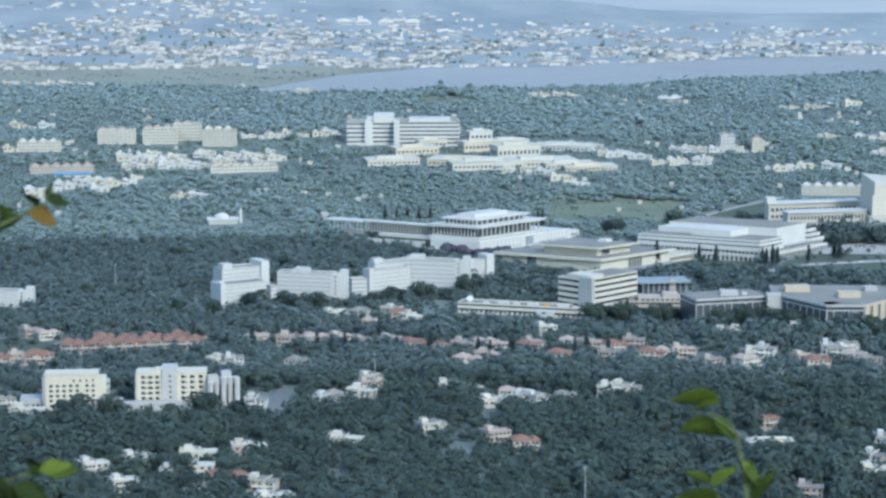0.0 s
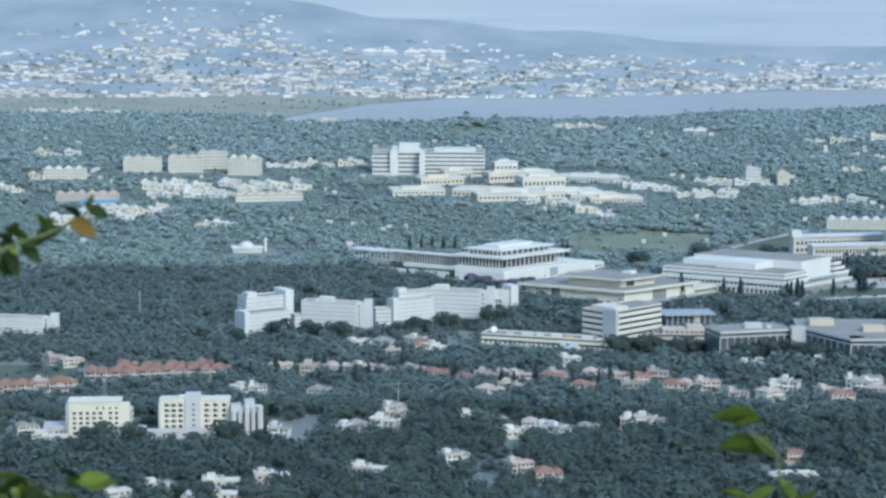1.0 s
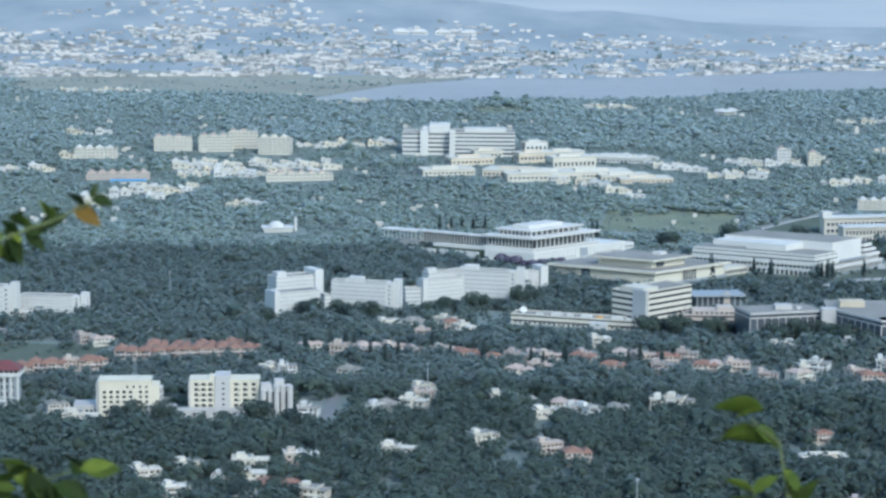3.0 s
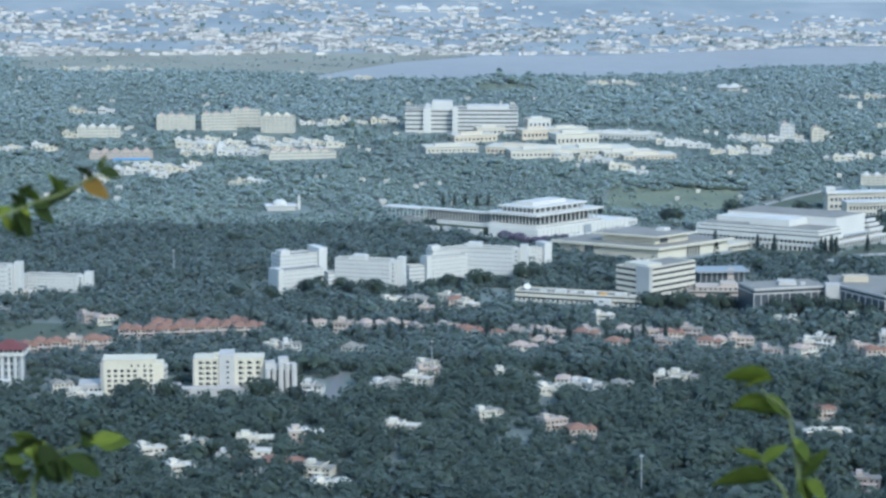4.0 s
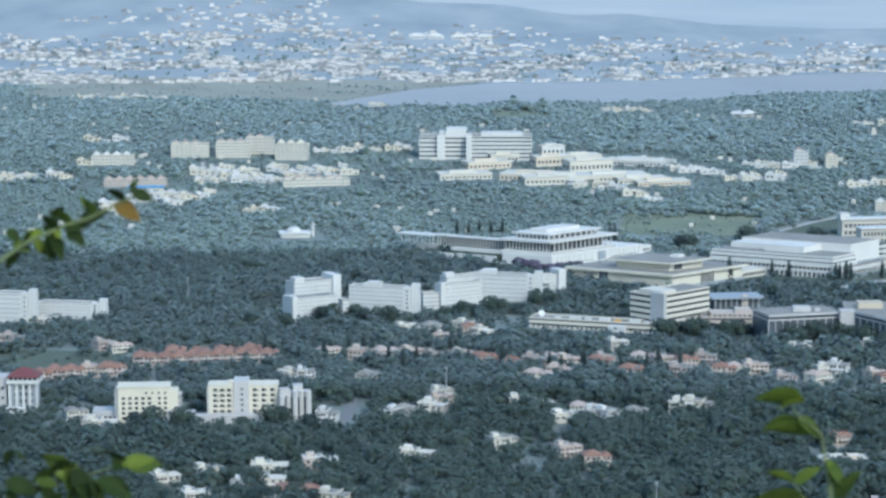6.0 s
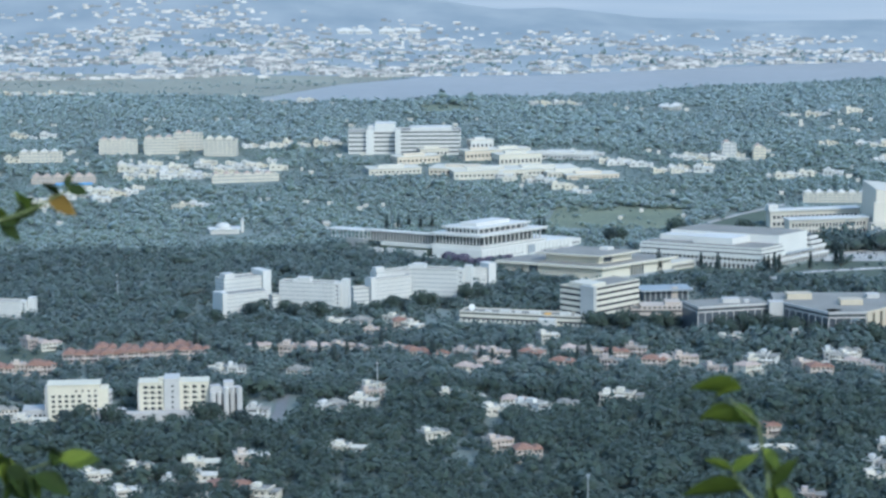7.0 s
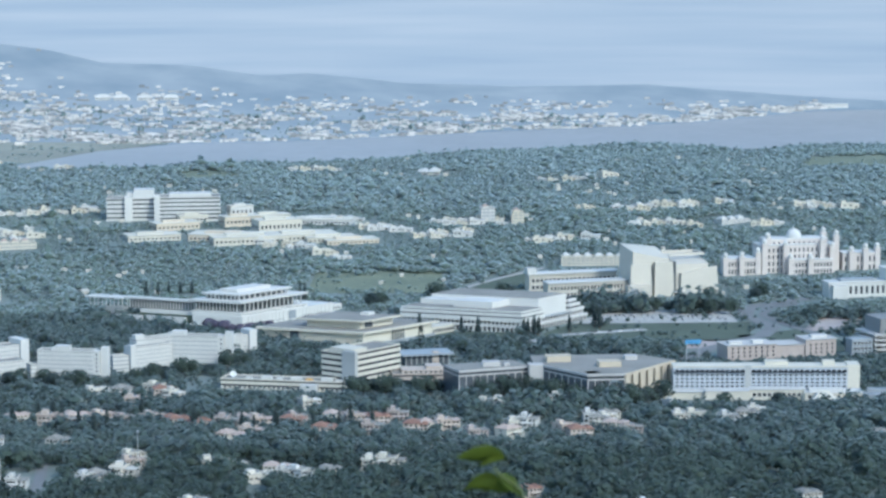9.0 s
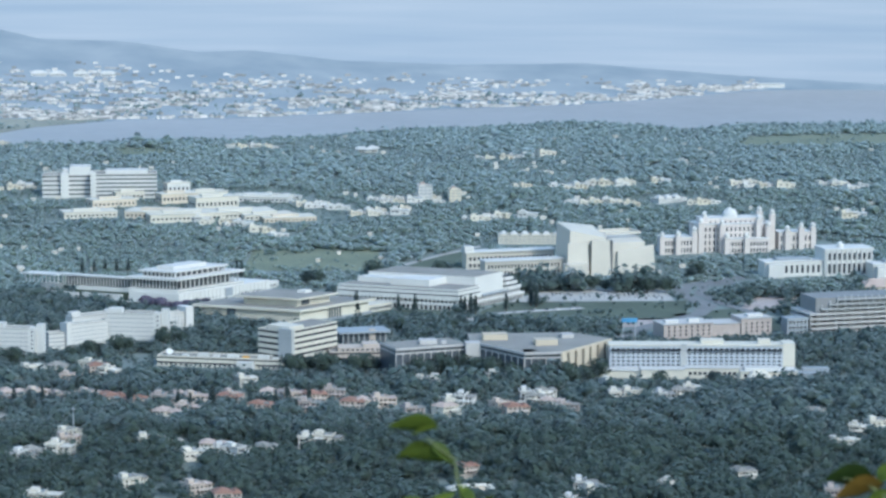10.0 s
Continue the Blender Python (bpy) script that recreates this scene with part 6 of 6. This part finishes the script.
def twig(name, stems, leaves, label):
    """stems: polylines with radii; leaves: root, tip, roll, width, tone."""
    root = stems[0][0][0]
    t = thing(name, *root, 0, label, "shrub")
    for pts, r0, r1 in stems:
        cu = bpy.data.curves.new("stem", "CURVE")
        cu.dimensions = "3D"
        cu.bevel_depth, cu.bevel_resolution = 1.0, 2
        sp = cu.splines.new("POLY")
        sp.points.add(len(pts) - 1)
        for i, p in enumerate(pts):
            sp.points[i].co = (p[0] - root[0], p[1] - root[1], p[2] - root[2], 1)
            sp.points[i].radius = r0 + (r1 - r0) * i / (len(pts) - 1)
        tmp = bpy.data.objects.new("tmp", cu)
        scene.collection.objects.link(tmp)
        me = bpy.data.meshes.new_from_object(tmp.evaluated_get(bpy.context.evaluated_depsgraph_get()))
        bpy.data.objects.remove(tmp)
        me.materials.clear()
        me.materials.append(M_STEM)
        ob = new("stem", me)
        ob.parent = t
    for a_, b_, roll, wd, tone in leaves:
        me = unit_mesh("leaf" + tone.name, [tone], lambda bm: leaf_shape(bm, -.08))
        v = Vector(b_) - Vector(a_)
        q = v.to_track_quat("X", "Z").to_matrix().to_4x4()
        ob = new("leaf", me)
        ob.parent = t
        ob.matrix_local = Matrix.Translation(Vector(a_) - Vector(root)) @ q @ Matrix.Rotation(radians(roll), 4, "X") @ Matrix.Diagonal((v.length, v.length * wd, v.length, 1))
    return t


twig("leafy_sprig", [([(0.2935, 2.4830, 372.0832), (0.3212, 2.4796, 373.2166), (0.3024, 2.4819, 373.3136), (0.2886, 2.4836, 373.3520), (0.2715, 2.4855, 373.3708), (0.2676, 2.4859, 373.3823)], 0.0028, 0.0008), ([(0.3024, 2.4819, 373.3136), (0.3031, 2.4818, 373.3718), (0.2968, 2.4826, 373.4063), (0.2926, 2.4831, 373.4312), (0.2682, 2.4858, 373.4497), (0.2644, 2.4862, 373.4553)], 0.0020, 0.0008)], [((0.2762, 2.4849, 373.4652), (0.2261, 2.4900, 373.4669), 60, 0.76, M_MLEAF),
     ((0.2772, 2.4848, 373.4633), (0.2476, 2.4879, 373.4568), 35, 0.72, M_LEAF),
     ((0.2701, 2.4856, 373.4449), (0.2332, 2.4893, 373.4334), 55, 0.80, M_MLEAF),
     ((0.2682, 2.4858, 373.4478), (0.2946, 2.4829, 373.4255), 45, 0.72, M_LEAF),
     ((0.2871, 2.4837, 373.4310), (0.2368, 2.4890, 373.4374), 60, 0.64, M_MLEAF),
     ((0.2676, 2.4859, 373.3784), (0.2933, 2.4830, 373.3985), 40, 0.80, M_LEAF),
     ((0.2676, 2.4859, 373.3803), (0.2394, 2.4887, 373.3931), 60, 0.64, M_LEAF),
     ((0.2809, 2.4844, 373.3633), (0.2175, 2.4907, 373.3576), 55, 0.72, M_MLEAF),
     ((0.2969, 2.4826, 373.4025), (0.3177, 2.4800, 373.3781), 30, 0.96, M_LEAF),
     ((0.2987, 2.4824, 373.4045), (0.3085, 2.4812, 373.3759), 30, 0.96, M_LEAF),
     ((0.3069, 2.4814, 373.3642), (0.3321, 2.4782, 373.3960), 60, 0.64, M_MLEAF),
     ((0.3107, 2.4809, 373.3624), (0.3333, 2.4780, 373.3420), 40, 0.96, M_MLEAF),
     ((0.3032, 2.4818, 373.3641), (0.3187, 2.4799, 373.3337), 40, 0.96, M_MLEAF)], "bright green young sprig growing before the view")
twig("leafy_branch", [([(-0.7145, 2.3950, 373.0084), (-0.6148, 2.4226, 373.4620), (-0.5371, 2.4411, 373.5935), (-0.4902, 2.4510, 373.6256), (-0.4542, 2.4580, 373.6414), (-0.4307, 2.4622, 373.6483), (-0.4089, 2.4660, 373.6581), (-0.3869, 2.4695, 373.6698), (-0.3848, 2.4698, 373.6846)], 0.0026, 0.0008)], [((-0.4070, 2.4663, 373.6618), (-0.3793, 2.4707, 373.6454), 40, 1.21, M_OLEAF),
     ((-0.3961, 2.4680, 373.6644), (-0.4120, 2.4654, 373.6777), 40, 1.10, M_DLEAF),
     ((-0.3887, 2.4692, 373.6717), (-0.3671, 2.4726, 373.6657), 50, 1.10, M_DLEAF),
     ((-0.3878, 2.4694, 373.6698), (-0.3838, 2.4700, 373.6883), 40, 0.99, M_DLEAF),
     ((-0.4270, 2.4629, 373.6501), (-0.4338, 2.4617, 373.6688), 40, 1.21, M_LEAF),
     ((-0.4488, 2.4590, 373.6413), (-0.4609, 2.4567, 373.6583), 40, 1.21, M_LEAF),
     ((-0.4542, 2.4580, 373.6395), (-0.4331, 2.4618, 373.6204), 45, 0.99, M_DLEAF),
     ((-0.4614, 2.4566, 373.6360), (-0.4753, 2.4540, 373.6531), 40, 1.32, M_DLEAF),
     ((-0.4686, 2.4552, 373.6343), (-0.4550, 2.4578, 373.6060), 40, 0.99, M_DLEAF),
     ((-0.4722, 2.4545, 373.6325), (-0.4676, 2.4554, 373.6063), 40, 0.99, M_DLEAF),
     ((-0.4650, 2.4559, 373.6379), (-0.4563, 2.4576, 373.6284), 40, 1.32, M_LEAF),
     ((-0.4398, 2.4606, 373.6429), (-0.4107, 2.4656, 373.6572), 60, 0.77, M_DLEAF),
     ((-0.4830, 2.4524, 373.6291), (-0.4745, 2.4541, 373.6140), 40, 1.32, M_LEAF),
     ((-0.4542, 2.4580, 373.6395), (-0.4309, 2.4622, 373.6409), 60, 0.88, M_DLEAF),
     ((-0.4344, 2.4665, 373.6570), (-0.4188, 2.4718, 373.6618), 50, 0.80, M_DLEAF),
     ((-0.4407, 2.4682, 373.6693), (-0.4332, 2.4700, 373.6527), 30, 0.90, M_LEAF),
     ((-0.4533, 2.4622, 373.6318), (-0.4391, 2.4653, 373.6232), 50, 0.90, M_DLEAF),
     ((-0.4858, 2.4597, 373.6222), (-0.4607, 2.4622, 373.6071), 45, 0.75, M_DLEAF),
     ((-0.4947, 2.4597, 373.6238), (-0.4757, 2.4664, 373.6377), 40, 1.00, M_LEAF),
     ((-0.5129, 2.4609, 373.6357), (-0.4974, 2.4636, 373.6233), 45, 1.20, M_DLEAF),
     ((-0.4710, 2.4650, 373.6538), (-0.4494, 2.4681, 373.6439), 45, 0.90, M_DLEAF),
     ((-0.4993, 2.4582, 373.6150), (-0.5136, 2.4593, 373.5983), 40, 1.10, M_DLEAF),
     ((-0.4866, 2.4617, 373.6356), (-0.4966, 2.4623, 373.6144), 30, 0.90, M_DLEAF),
     ((-0.5061, 2.4590, 373.6217), (-0.4879, 2.4627, 373.6157), 50, 1.00, M_LEAF),
     ((-0.4764, 2.4628, 373.6404), (-0.4608, 2.4654, 373.6278), 45, 0.90, M_DLEAF),
     ((-0.4561, 2.4662, 373.6592), (-0.4668, 2.4676, 373.6439), 30, 1.10, M_DLEAF)], "dark leafy branch with one withered orange leaf")
twig("leafy_shoot", [([(-0.4954, 2.4500, 372.2968), (-0.4609, 2.4567, 373.2976), (-0.4595, 2.4570, 373.3555), (-0.4534, 2.4581, 373.3822), (-0.4331, 2.4618, 373.3910), (-0.4110, 2.4656, 373.3979)], 0.0032, 0.0010), ([(-0.4534, 2.4581, 373.3822), (-0.4675, 2.4555, 373.3963), (-0.4745, 2.4541, 373.4061)], 0.0020, 0.0010)], [((-0.4117, 2.4655, 373.4095), (-0.4093, 2.4659, 373.3921), 40, 1.10, M_DLEAF),
     ((-0.4111, 2.4656, 373.3960), (-0.3916, 2.4688, 373.4068), 50, 1.10, M_DLEAF),
     ((-0.3982, 2.4677, 373.3975), (-0.3632, 2.4731, 373.3992), 60, 0.88, M_LEAF),
     ((-0.4241, 2.4634, 373.3840), (-0.3924, 2.4686, 373.3645), 45, 1.10, M_DLEAF),
     ((-0.4535, 2.4581, 373.3765), (-0.4293, 2.4625, 373.3591), 40, 1.21, M_DLEAF),
     ((-0.4549, 2.4578, 373.3938), (-0.4517, 2.4584, 373.3745), 20, 1.43, M_LEAF),
     ((-0.4711, 2.4548, 373.3964), (-0.4368, 2.4611, 373.3873), 50, 1.10, M_LEAF),
     ((-0.4711, 2.4548, 373.3964), (-0.4762, 2.4538, 373.4100), 40, 1.21, M_LEAF),
     ((-0.4332, 2.4618, 373.3853), (-0.4211, 2.4639, 373.3578), 30, 1.21, M_LEAF),
     ((-0.4679, 2.4554, 373.3828), (-0.4860, 2.4518, 373.3817), 40, 1.21, M_DLEAF),
     ((-0.4698, 2.4550, 373.3791), (-0.4827, 2.4525, 373.3701), 40, 1.10, M_LEAF),
     ((-0.4423, 2.4602, 373.3895), (-0.4318, 2.4620, 373.3698), 40, 1.21, M_DLEAF),
     ((-0.3938, 2.4303, 373.4098), (-0.4162, 2.4353, 373.4210), 35, 1.00, M_DLEAF),
     ((-0.3976, 2.4299, 373.4082), (-0.3652, 2.4358, 373.4137), 55, 0.75, M_LEAF),
     ((-0.4228, 2.4270, 373.3938), (-0.3908, 2.4295, 373.3772), 40, 0.95, M_DLEAF),
     ((-0.4472, 2.4281, 373.4059), (-0.4778, 2.4329, 373.4171), 50, 0.80, M_LEAF),
     ((-0.4431, 2.4284, 373.4072), (-0.4710, 2.4310, 373.4031), 45, 1.00, M_DLEAF),
     ((-0.4534, 2.4282, 373.4078), (-0.4497, 2.4282, 373.3808), 30, 1.00, M_LEAF),
     ((-0.4480, 2.4279, 373.4051), (-0.4288, 2.4276, 373.3727), 30, 1.15, M_DLEAF),
     ((-0.4295, 2.4268, 373.3938), (-0.4206, 2.4274, 373.3695), 35, 0.80, M_DLEAF),
     ((-0.4905, 2.4272, 373.4086), (-0.5057, 2.4329, 373.4225), 40, 1.10, M_LEAF),
     ((-0.5041, 2.4290, 373.4234), (-0.5144, 2.4302, 373.4064), 30, 1.10, M_DLEAF),
     ((-0.5135, 2.4239, 373.3913), (-0.4804, 2.4274, 373.3817), 50, 0.95, M_DLEAF),
     ((-0.4824, 2.4252, 373.3939), (-0.4600, 2.4289, 373.3870), 55, 0.90, M_LEAF),
     ((-0.4959, 2.4225, 373.3792), (-0.4736, 2.4282, 373.3854), 50, 0.80, M_DLEAF),
     ((-0.4769, 2.4241, 373.3858), (-0.4613, 2.4258, 373.3674), 35, 1.20, M_DLEAF),
     ((-0.4552, 2.4242, 373.3818), (-0.4695, 2.4254, 373.3661), 35, 1.20, M_DLEAF),
     ((-0.5121, 2.4225, 373.3819), (-0.4993, 2.4247, 373.3675), 35, 1.20, M_DLEAF),
     ((-0.4621, 2.4270, 373.4019), (-0.4872, 2.4285, 373.3903), 50, 0.90, M_DLEAF),
     ((-0.4349, 2.4258, 373.3885), (-0.4532, 2.4263, 373.3687), 35, 1.10, M_DLEAF)], "green shoot with broad pointed leaves")
twig("leafy_tip", [([(0.9046, 2.3241, 372.3928), (0.7433, 2.3818, 373.3325), (0.7101, 2.3921, 373.4053), (0.6887, 2.3985, 373.4187), (0.6674, 2.4046, 373.4219)], 0.0025, 0.0008)], [((0.6992, 2.3954, 373.4249), (0.6525, 2.4088, 373.4214), 55, 0.99, M_DLEAF),
     ((0.7099, 2.3922, 373.4168), (0.6625, 2.4061, 373.4034), 50, 0.99, M_OLEAF),
     ((0.7153, 2.3905, 373.4113), (0.6921, 2.3975, 373.3846), 40, 1.21, M_LEAF),
     ((0.7045, 2.3938, 373.4194), (0.7199, 2.3891, 373.4399), 40, 1.21, M_LEAF)], "leafy twig tip with a reddish leaf")
